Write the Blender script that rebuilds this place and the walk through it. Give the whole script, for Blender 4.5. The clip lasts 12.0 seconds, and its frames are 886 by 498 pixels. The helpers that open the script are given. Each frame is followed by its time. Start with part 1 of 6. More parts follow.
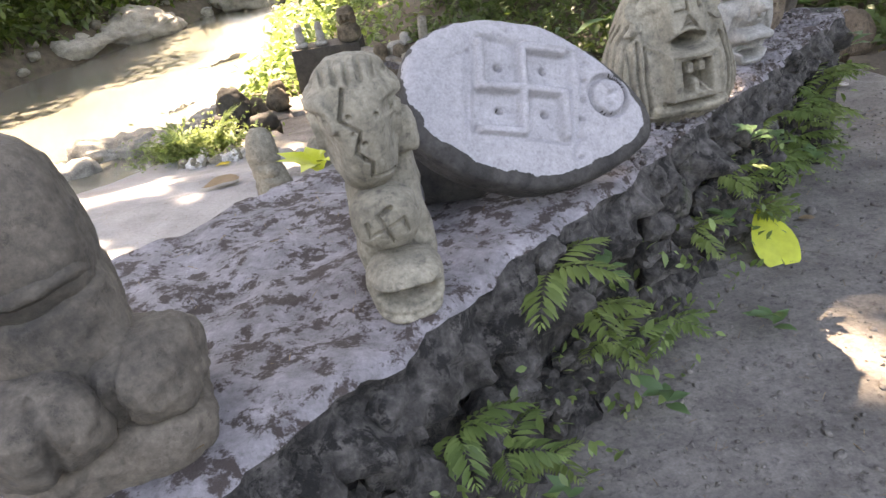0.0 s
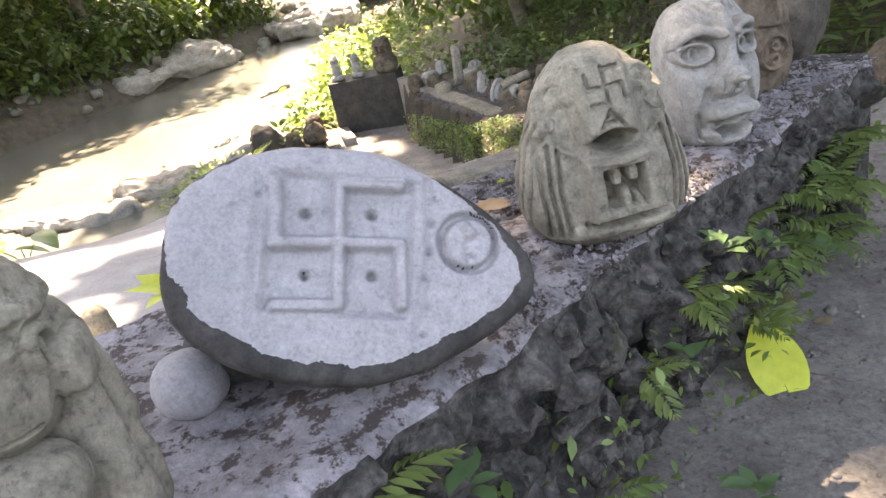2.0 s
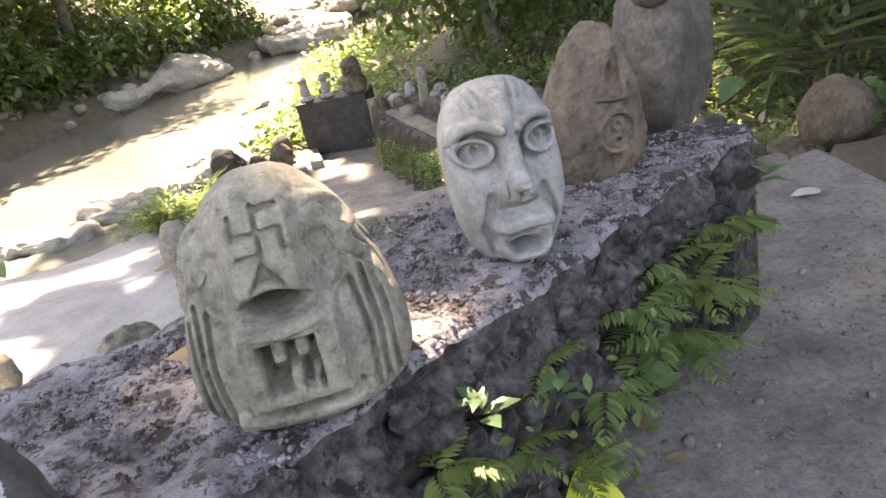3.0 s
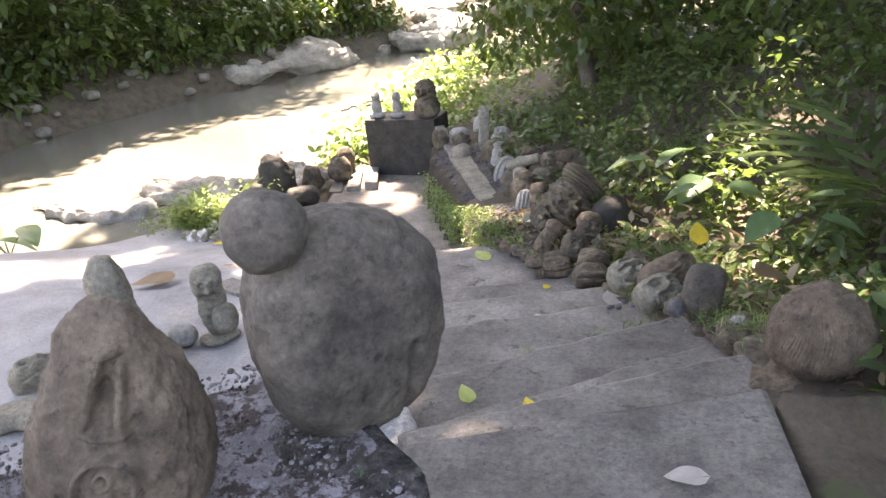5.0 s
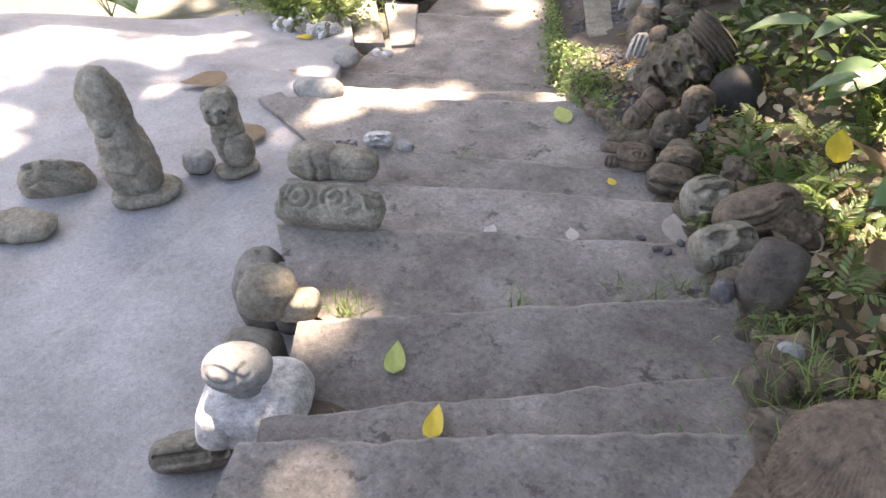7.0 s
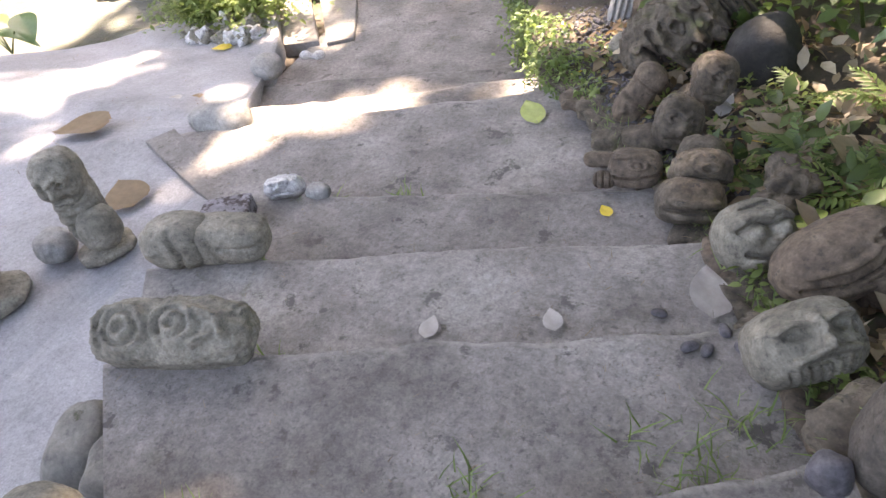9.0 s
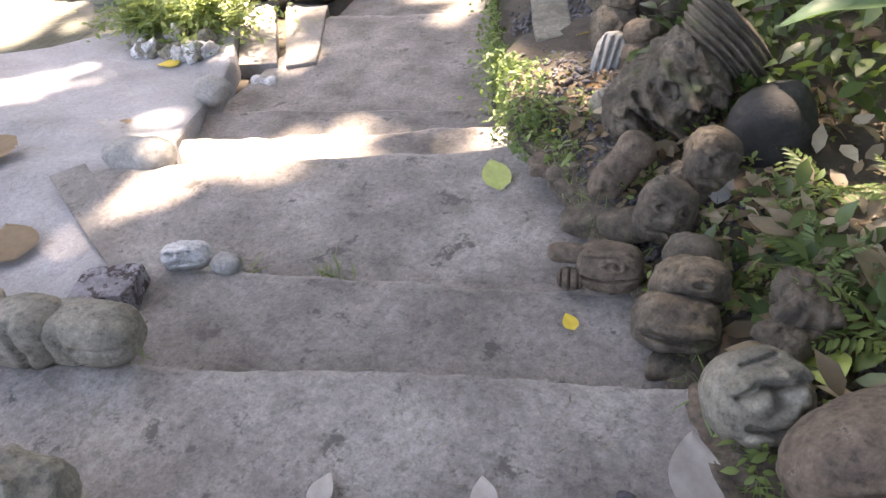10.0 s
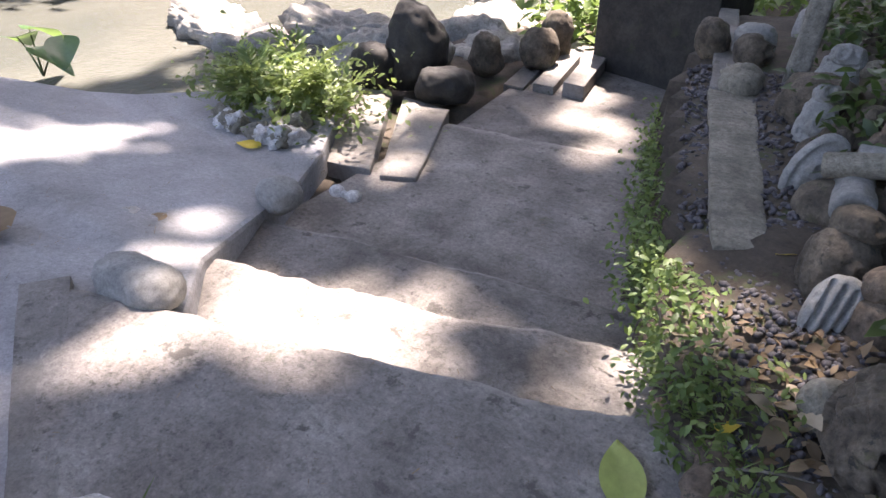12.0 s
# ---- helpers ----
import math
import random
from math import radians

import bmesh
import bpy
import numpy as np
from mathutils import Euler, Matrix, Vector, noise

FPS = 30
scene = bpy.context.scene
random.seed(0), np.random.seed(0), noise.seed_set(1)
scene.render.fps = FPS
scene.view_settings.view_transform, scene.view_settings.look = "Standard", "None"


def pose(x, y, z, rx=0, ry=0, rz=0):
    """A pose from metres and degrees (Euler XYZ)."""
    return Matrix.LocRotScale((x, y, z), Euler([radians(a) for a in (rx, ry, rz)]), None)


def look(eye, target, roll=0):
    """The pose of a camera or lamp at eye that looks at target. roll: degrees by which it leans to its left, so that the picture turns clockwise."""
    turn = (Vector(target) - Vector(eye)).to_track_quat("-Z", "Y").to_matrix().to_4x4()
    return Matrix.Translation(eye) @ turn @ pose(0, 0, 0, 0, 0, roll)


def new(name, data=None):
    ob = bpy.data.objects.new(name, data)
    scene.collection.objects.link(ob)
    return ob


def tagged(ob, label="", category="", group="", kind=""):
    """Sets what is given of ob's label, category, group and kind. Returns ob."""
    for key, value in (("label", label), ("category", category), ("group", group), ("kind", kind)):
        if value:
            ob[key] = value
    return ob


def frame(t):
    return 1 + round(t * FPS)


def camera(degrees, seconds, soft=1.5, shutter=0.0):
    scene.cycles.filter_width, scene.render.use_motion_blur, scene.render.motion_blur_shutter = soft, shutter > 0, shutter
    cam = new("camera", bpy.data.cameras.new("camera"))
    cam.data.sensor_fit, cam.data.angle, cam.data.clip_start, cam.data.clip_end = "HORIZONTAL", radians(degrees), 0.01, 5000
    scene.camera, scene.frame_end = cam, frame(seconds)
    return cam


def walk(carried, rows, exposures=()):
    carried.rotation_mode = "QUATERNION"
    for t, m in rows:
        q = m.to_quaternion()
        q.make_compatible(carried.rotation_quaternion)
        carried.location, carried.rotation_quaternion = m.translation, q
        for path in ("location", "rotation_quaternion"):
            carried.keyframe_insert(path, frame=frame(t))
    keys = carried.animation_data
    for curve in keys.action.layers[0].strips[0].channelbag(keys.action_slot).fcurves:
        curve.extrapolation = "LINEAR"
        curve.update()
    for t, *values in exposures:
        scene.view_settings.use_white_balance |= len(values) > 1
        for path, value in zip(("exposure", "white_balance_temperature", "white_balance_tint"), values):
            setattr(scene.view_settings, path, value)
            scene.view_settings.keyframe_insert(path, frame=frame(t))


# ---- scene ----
cam = camera(63.0, 12.0)
PATH = [
    (0, (0.265, 0.471, 1.377), (0.212, 2.259, 0.481), -9.8),
    (0.5, (0.401, 0.66, 1.386), (0.349, 2.453, 0.503), -10.9),
    (1, (0.469, 0.866, 1.423), (0.308, 2.668, 0.569), -13.6),
    (1.5, (0.51, 0.924, 1.415), (0.268, 2.713, 0.555), -13.2),
    (2, (0.74, 0.994, 1.381), (0.511, 2.802, 0.557), -13.0),
    (2.5, (1.061, 1.148, 1.349), (0.823, 2.961, 0.538), -13.0),
    (3, (1.334, 1.48, 1.355), (1.092, 3.298, 0.556), -13.0),
    (3.5, (1.592, 1.823, 1.325), (1.195, 3.62, 0.544), -11.9),
    (3.7, (1.685, 1.93, 1.338), (1.214, 3.724, 0.59), -10.5),
    (5.3, (2.556, 2.885, 1.543), (1.96, 4.64, 0.79), -4.4),
    (5.5, (2.626, 3.082, 1.572), (1.967, 4.799, 0.785), -4.5),
    (6, (2.677, 3.511, 1.625), (1.983, 5.105, 0.637), -4.1),
    (6.5, (2.745, 3.786, 1.596), (1.946, 5.235, 0.472), -0.9),
    (6.7, (2.797, 3.873, 1.583), (1.949, 5.223, 0.376), -2.1),
    (8.3, (2.578, 4.888, 1.103), (1.672, 6.127, -0.179), -6.8),
    (8.5, (2.573, 5.014, 1.046), (1.57, 6.169, -0.243), -9.8),
    (9, (2.416, 5.37, 1.04), (1.518, 6.612, -0.245), -13.1),
    (9.5, (2.299, 5.705, 1.001), (1.479, 6.974, -0.31), -9.7),
    (10, (2.244, 6.077, 0.862), (1.376, 7.357, -0.406), -8.9),
    (10.5, (2.142, 6.351, 0.824), (1.159, 7.654, -0.332), -9.7),
    (11, (1.91, 6.608, 0.805), (0.964, 7.992, -0.286), -6.4),
    (11.5, (1.696, 6.982, 0.628), (0.585, 8.296, -0.39), -3.3),
    (12, (1.446, 7.219, 0.63), (0.321, 8.469, -0.453), -0.2),
]
walk(cam, [(t, look(eye, target, roll)) for t, eye, target, roll in PATH], [(0, 3.6, 10700, 22), (3.5, 3.6, 10200, 22), (5.5, 3.7, 9400, 24), (6.5, 3.6, 9400, 24), (8.5, 3.85, 9200, 25), (9.5, 3.7, 9200, 25), (10.5, 3.65, 8800, 25), (12, 2.62, 7500, 25)])

# ---- light ----
SUN_DIR = Vector((-0.22, 0.42, 0.88)).normalized()
world = bpy.data.worlds.new("sky")
scene.world = world
world.use_nodes = True
wn = world.node_tree
sky = wn.nodes.new("ShaderNodeTexSky")
sky.sky_type, sky.sun_disc = "NISHITA", False
sky.sun_elevation = math.asin(SUN_DIR.z)
sky.sun_rotation = math.atan2(SUN_DIR.x, SUN_DIR.y)
wn.links.new(sky.outputs[0], wn.nodes["Background"].inputs[0])
wn.nodes["Background"].inputs[1].default_value = 0.15
sun = new("sun", bpy.data.lights.new("sun", "SUN"))
sun.data.energy, sun.data.angle, sun.data.color = 5.0, radians(0.9), (1.0, 0.99, 0.97)
sun.matrix_world = look(SUN_DIR * 30, (0, 0, 0))


# ---- materials ----
def nodes_of(name, rough=0.85):
    m = bpy.data.materials.new(name)
    m.use_nodes = True
    t = m.node_tree
    b = t.nodes["Principled BSDF"]
    b.inputs["Roughness"].default_value = rough
    return m, t, b


def noise_node(t, coord, scale, detail=6.0, rough=0.6, kind="ShaderNodeTexNoise"):
    n = t.nodes.new(kind)
    n.inputs["Scale"].default_value = scale
    if kind == "ShaderNodeTexNoise":
        n.inputs["Detail"].default_value, n.inputs["Roughness"].default_value = detail, rough
    t.links.new(coord, n.inputs["Vector"])
    return n.outputs[0]


def ramp(t, value, stops):
    r = t.nodes.new("ShaderNodeValToRGB")
    t.links.new(value, r.inputs[0])
    e = r.color_ramp.elements
    while len(e) < len(stops):
        e.new(0.5)
    for k, (p, c) in enumerate(stops):
        e[k].position = p
        e[k].color = (c, c, c, 1) if isinstance(c, (int, float)) else (*c, 1)
    return r.outputs[0]


def mix(t, fac, a, b, mode="MIX"):
    n = t.nodes.new("ShaderNodeMix")
    n.data_type, n.blend_type = "RGBA", mode
    for sock, v in ((n.inputs[0], fac), (n.inputs[6], a), (n.inputs[7], b)):
        if isinstance(v, (int, float)):
            sock.default_value = v
        elif isinstance(v, tuple):
            sock.default_value = (*v, 1)
        else:
            t.links.new(v, sock)
    return n.outputs[2]


def bump(t, b, height, strength, distance=0.02):
    n = t.nodes.new("ShaderNodeBump")
    n.inputs["Strength"].default_value, n.inputs["Distance"].default_value = strength, distance
    t.links.new(height, n.inputs["Height"])
    t.links.new(n.outputs[0], b.inputs["Normal"])


def stone(name, dark, light, scale=9.0, spots=None, spot_level=0.6, spot_scale=14.0, moss=None, moss_level=0.62, rough=0.9, relief=0.5, grain=160.0, world_space=False, vary=0.0, mottle=1.0):
    m, t, b = nodes_of(name, rough)
    if world_space:
        coord = t.nodes.new("ShaderNodeNewGeometry").outputs["Position"]
    else:
        coord = t.nodes.new("ShaderNodeTexCoord").outputs["Object"]
    col = ramp(t, noise_node(t, coord, scale, 8.0, 0.65), [(0.32, dark), (0.68, light)])
    fine = noise_node(t, coord, grain, 4.0, 0.7)
    col = mix(t, 0.45, col, ramp(t, fine, [(0.3, 0.3), (0.7, 0.72)]), "OVERLAY")
    col = mix(t, (0.32 if world_space else 0.6) * mottle, col, ramp(t, noise_node(t, coord, 34.0, 7.0, 0.75), [(0.34, 0.22), (0.66, 0.74)]), "OVERLAY")
    pits = ramp(t, noise_node(t, coord, grain * 0.35, 5.0, 0.75), [(0.34, 0.25), (0.46, 1.0)])
    col = mix(t, (0.3 if world_space else 0.55) * mottle, col, pits, "MULTIPLY")
    if spots:
        mask = ramp(t, noise_node(t, coord, spot_scale, 9.0, 0.75), [(spot_level, 0), (spot_level + 0.05, 1)])
        col = mix(t, mask, col, spots)
    if moss:
        mask = ramp(t, noise_node(t, coord, 5.0, 10.0, 0.7), [(moss_level, 0), (moss_level + 0.12, 0.9)])
        col = mix(t, mask, col, moss)
    if vary:
        info = t.nodes.new("ShaderNodeObjectInfo")
        col = mix(t, vary, col, ramp(t, info.outputs["Random"], [(0.0, 0.2), (1.0, 0.6)]), "OVERLAY")
    t.links.new(col, b.inputs["Base Color"])
    h = mix(t, 0.5, noise_node(t, coord, scale * 3, 8.0, 0.7), mix(t, 0.5, fine, pits))
    bump(t, b, h, relief, 0.012)
    return m


def leafy(name, dark, light, shine=0.45, glow=0.45, back=(0.20, 0.32, 0.04)):
    m, t, b = nodes_of(name, shine)
    geo = t.nodes.new("ShaderNodeNewGeometry")
    coord = t.nodes.new("ShaderNodeTexCoord").outputs["Object"]
    col = ramp(t, geo.outputs["Random Per Island"], [(0.0, dark), (0.55, tuple((p + q) / 2 for p, q in zip(dark, light))), (1.0, light)])
    col = mix(t, 0.35, col, ramp(t, noise_node(t, coord, 22.0), [(0.35, 0.3), (0.7, 0.75)]), "OVERLAY")
    t.links.new(col, b.inputs["Base Color"])
    tr = t.nodes.new("ShaderNodeBsdfTranslucent")
    t.links.new(mix(t, 0.6, col, back), tr.inputs[0])
    ms = t.nodes.new("ShaderNodeMixShader")
    ms.inputs[0].default_value = glow
    t.links.new(b.outputs[0], ms.inputs[1])
    t.links.new(tr.outputs[0], ms.inputs[2])
    t.links.new(ms.outputs[0], t.nodes["Material Output"].inputs[0])
    return m


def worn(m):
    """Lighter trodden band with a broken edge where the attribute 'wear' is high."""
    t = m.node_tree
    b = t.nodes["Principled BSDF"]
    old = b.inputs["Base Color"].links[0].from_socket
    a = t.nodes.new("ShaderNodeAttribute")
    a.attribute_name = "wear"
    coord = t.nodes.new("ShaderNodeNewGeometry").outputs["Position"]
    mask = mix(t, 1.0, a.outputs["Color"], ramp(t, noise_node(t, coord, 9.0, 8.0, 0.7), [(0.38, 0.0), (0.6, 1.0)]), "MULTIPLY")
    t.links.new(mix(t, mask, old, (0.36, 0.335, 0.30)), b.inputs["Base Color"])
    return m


CONCRETE = stone("worn_concrete", (0.118, 0.106, 0.094), (0.262, 0.244, 0.222), 2.6, (0.105, 0.097, 0.085), 0.57, 5.0, (0.12, 0.13, 0.07), 0.64, 0.85, 0.5, 120.0, True, 0.3)
TERRACE = stone("terrace_concrete", (0.195, 0.192, 0.194), (0.325, 0.322, 0.328), 1.6, (0.21, 0.205, 0.2), 0.62, 2.2, None, 0.6, 0.85, 0.25, 110.0, True)
PATH_DIRT = stone("trodden_path", (0.085, 0.077, 0.07), (0.20, 0.183, 0.168), 3.5, (0.075, 0.065, 0.057), 0.6, 9.0, None, 0.6, 0.95, 0.9, 90.0, True, 0.0, 1.6)
EARTH = stone("damp_earth", (0.035, 0.027, 0.02), (0.095, 0.075, 0.055), 4.0, (0.05, 0.06, 0.025), 0.55, 3.0, None, 0.6, 0.95, 0.7, 60.0, True)
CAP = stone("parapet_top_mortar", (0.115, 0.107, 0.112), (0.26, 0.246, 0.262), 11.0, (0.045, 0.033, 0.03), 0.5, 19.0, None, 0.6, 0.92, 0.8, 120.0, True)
# Rubble colour set near black: the wall side's shade is painted in, under moss.
SHADED_RUBBLE = stone("shaded_parapet_rubble", (0.005, 0.0045, 0.004), (0.095, 0.088, 0.082), 17.0, (0.006, 0.0055, 0.005), 0.53, 13.0, (0.03, 0.04, 0.014), 0.60, 0.95, 1.0, 70.0, True, 0.0, 2.0)
GREY = stone("pale_carved_stone", (0.18, 0.175, 0.163), (0.305, 0.30, 0.282), 4.0, (0.13, 0.12, 0.105), 0.67, 10.0, None, 0.6, 0.85, 0.4, 150.0, False, 0.0, 0.65)
LILAC = stone("smooth_river_stone", (0.225, 0.217, 0.228), (0.29, 0.281, 0.296), 3.0, (0.075, 0.07, 0.068), 0.69, 24.0, None, 0.6, 0.75, 0.25, 150.0, False, 0.0, 0.45)
# Rough stone darkened so that the colour carries the shade under the fish carving.
SHADED_STONE = stone("shaded_rough_stone", (0.016, 0.015, 0.014), (0.06, 0.056, 0.052), 10.0, (0.05, 0.05, 0.04), 0.6, 12.0, None, 0.6, 0.9, 0.7, 110.0)
TAN = stone("tan_sandstone", (0.115, 0.104, 0.08), (0.25, 0.228, 0.18), 6.0, (0.10, 0.09, 0.072), 0.63, 10.0, (0.115, 0.108, 0.07), 0.66, 0.88, 0.5, 140.0)
BROWN = stone("brown_basalt", (0.062, 0.045, 0.032), (0.165, 0.122, 0.086), 8.0, (0.05, 0.045, 0.035), 0.6, 16.0, None, 0.6, 0.85, 0.6, 90.0)
DARKSTONE = stone("dark_weathered_stone", (0.035, 0.031, 0.026), (0.13, 0.108, 0.085), 5.0, (0.17, 0.135, 0.09), 0.64, 3.0, None, 0.6, 0.85, 0.6, 80.0)
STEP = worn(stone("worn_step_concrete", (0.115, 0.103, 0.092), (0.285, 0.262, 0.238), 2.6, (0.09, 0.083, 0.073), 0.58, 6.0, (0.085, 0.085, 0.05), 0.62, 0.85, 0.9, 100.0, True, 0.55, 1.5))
MOSSY = stone("mossy_stone", (0.038, 0.03, 0.022), (0.165, 0.134, 0.098), 7.0, (0.04, 0.036, 0.03), 0.58, 12.0, (0.085, 0.09, 0.035), 0.56, 0.93, 0.8, 90.0, False, 0.25)
BLACK = stone("wet_black_stone", (0.008, 0.0075, 0.007), (0.038, 0.035, 0.03), 6.0, None, 0.6, 9.0, (0.03, 0.04, 0.015), 0.6, 0.8, 0.8, 60.0)
WHITE = stone("whitewashed_stone", (0.34, 0.33, 0.315), (0.56, 0.55, 0.53), 8.0, (0.10, 0.095, 0.09), 0.66, 14.0, None, 0.6, 0.8, 0.5, 110.0)
SHELF = stone("river_rock", (0.13, 0.122, 0.105), (0.31, 0.295, 0.265), 2.5, (0.12, 0.11, 0.095), 0.58, 4.0, None, 0.6, 0.8, 0.9, 40.0, True)
GRAVEL = stone("dark_pebble", (0.05, 0.047, 0.052), (0.14, 0.13, 0.14), 12.0, None, 0.6, 9.0, None, 0.6, 0.7, 0.3, 120.0, False, 0.5)
BANKROCK = stone("dark_bank_rock", (0.07, 0.066, 0.055), (0.20, 0.19, 0.165), 3.0, (0.05, 0.055, 0.03), 0.58, 4.0, None, 0.6, 0.85, 0.9, 40.0, True)
BARK = stone("tree_bark", (0.045, 0.038, 0.028), (0.13, 0.11, 0.085), 5.0, (0.05, 0.06, 0.03), 0.6, 7.0, None, 0.6, 0.95, 0.9, 50.0)
TIMBER = stone("weathered_post", (0.12, 0.11, 0.09), (0.25, 0.235, 0.2), 8.0, (0.07, 0.08, 0.04), 0.62, 6.0, None, 0.6, 0.9, 0.6, 80.0)
BUSH = leafy("undergrowth_leaf", (0.03, 0.06, 0.02), (0.10, 0.15, 0.05), 0.42, 0.4, (0.14, 0.22, 0.05))
DEEP = leafy("forest_leaf", (0.022, 0.045, 0.016), (0.075, 0.12, 0.035), 0.38, 0.35)
FERN = leafy("fern_leaf", (0.06, 0.11, 0.035), (0.21, 0.30, 0.10), 0.5, 0.42, (0.22, 0.32, 0.07))
LIME = leafy("sunlit_fern_leaf", (0.09, 0.14, 0.04), (0.22, 0.29, 0.095), 0.5, 0.42, (0.22, 0.28, 0.08))
TARO = leafy("broad_leaf", (0.05, 0.115, 0.055), (0.11, 0.19, 0.09), 0.35, 0.35)
FALLEN_GREEN = leafy("fallen_green_leaf", (0.26, 0.33, 0.08), (0.36, 0.42, 0.12), 0.5, 0.25, (0.4, 0.5, 0.1))
FALLEN_LIME = leafy("fallen_lime_leaf", (0.40, 0.45, 0.04), (0.5, 0.53, 0.06), 0.5, 0.25, (0.5, 0.55, 0.05))
FALLEN_YELLOW = leafy("fallen_yellow_leaf", (0.60, 0.42, 0.03), (0.72, 0.55, 0.08), 0.5, 0.25, (0.7, 0.5, 0.05))
FALLEN_BROWN = leafy("fallen_brown_leaf", (0.09, 0.06, 0.035), (0.27, 0.19, 0.11), 0.7, 0.2, (0.4, 0.25, 0.1))
LITTER = leafy("dry_litter_leaf", (0.12, 0.08, 0.045), (0.44, 0.36, 0.25), 0.65, 0.2, (0.45, 0.32, 0.14))
FALLEN_PALE = leafy("fallen_pale_leaf", (0.34, 0.31, 0.28), (0.46, 0.42, 0.38), 0.7, 0.2, (0.4, 0.36, 0.3))

m, t, b = nodes_of("muddy_water", 0.07)
coord = t.nodes.new("ShaderNodeNewGeometry").outputs["Position"]
t.links.new(ramp(t, noise_node(t, coord, 0.35), [(0.35, (0.09, 0.096, 0.083)), (0.7, (0.14, 0.138, 0.118))]), b.inputs["Base Color"])
bump(t, b, mix(t, 0.4, noise_node(t, coord, 3.0, 5.0), noise_node(t, coord, 14.0, 4.0)), 0.35, 0.05)
WATER = m


# ---- tools ----
RNG = np.random.default_rng(7)


def mesh_object(name, verts, faces, material, parent=None, smooth=True):
    me = bpy.data.meshes.new(name)
    me.from_pydata([tuple(map(float, v)) for v in verts], [], [tuple(map(int, f)) for f in faces])
    me.materials.append(material)
    if smooth:
        me.polygons.foreach_set("use_smooth", np.ones(len(me.polygons), bool))
    me.update()
    ob = new(name, me)
    if parent:
        ob.parent = parent
    return ob


def from_bm(name, bm, material, parent=None, smooth=False):
    me = bpy.data.meshes.new(name)
    bm.to_mesh(me)
    bm.free()
    me.materials.append(material)
    if smooth:
        me.polygons.foreach_set("use_smooth", np.ones(len(me.polygons), bool))
    ob = new(name, me)
    if parent:
        ob.parent = parent
    return ob


BALLS = {}


def ball(sub):
    if sub not in BALLS:
        bm = bmesh.new()
        bmesh.ops.create_icosphere(bm, subdivisions=sub, radius=1.0)
        BALLS[sub] = (np.array([v.co[:] for v in bm.verts]), [[v.index for v in f.verts] for f in bm.faces])
        bm.free()
    return BALLS[sub]


def wobble(points, freq, seed, octaves=4):
    return np.array([noise.fractal(Vector(p) * freq + Vector((seed * 7.3, seed * 3.1, seed)), 1.0, 2.0, octaves) for p in points])


def away(x, z, line):
    best = np.full(len(x), 9.0)
    for (ax, az), (bx, bz) in zip(line[:-1], line[1:]):
        k = np.clip(((x - ax) * (bx - ax) + (z - az) * (bz - az)) / ((bx - ax) ** 2 + (bz - az) ** 2 + 1e-9), 0, 1)
        best = np.minimum(best, np.hypot(x - ax - k * (bx - ax), z - az - k * (bz - az)))
    return best


def relief(x, z, feats):
    """Height of carved bumps, rings, lines and boxes over one side of a stone."""
    out = np.zeros(len(x))
    for f in feats:
        if f[0] == "bump":
            _, cx, cz, rx, rz, amp = f
            out += amp * np.exp(-((((x - cx) / rx) ** 2 + ((z - cz) / rz) ** 2) ** 1.6))
        elif f[0] == "ring":
            _, cx, cz, r, w, amp = f
            out += amp * np.exp(-(((np.hypot(x - cx, z - cz) - r) / w) ** 4))
        elif f[0] == "oval":
            _, cx, cz, rx, rz, w, amp = f
            out += amp * np.exp(-(((np.hypot((x - cx) / rx, (z - cz) / rz) - 1) / w) ** 4))
        elif f[0] == "lines":
            _, group, w, amp = f
            d = np.min([away(x, z, g) for g in group], axis=0)
            out += amp * np.exp(-((d / w) ** 6))
        elif f[0] == "box":
            _, x0, z0, x1, z1, soft, amp = f
            d = np.maximum(np.maximum(x0 - x, x - x1), np.maximum(z0 - z, z - z1))
            out += amp * np.clip(0.5 - d / soft, 0, 1)
        else:
            _, line, w, amp = f
            out += amp * np.exp(-((away(x, z, line) / w) ** 4))
    return out


def carve(pts, nrm, feats, side_feats=()):
    """Relief on the side that looks to -y, and on both flanks, in metres on those sides."""
    front = np.clip(-nrm[:, 1] * 2.0 - 0.12, 0, 1)
    across = 1.4 * relief(pts[:, 0], pts[:, 2], feats) * front
    if side_feats:
        flank = np.clip(np.abs(nrm[:, 0]) * 2.2 - 0.7, 0, 1)
        pts[:, 0] += np.sign(nrm[:, 0]) * relief(pts[:, 1], pts[:, 2], side_feats) * flank
    pts[:, 1] -= across
    return pts


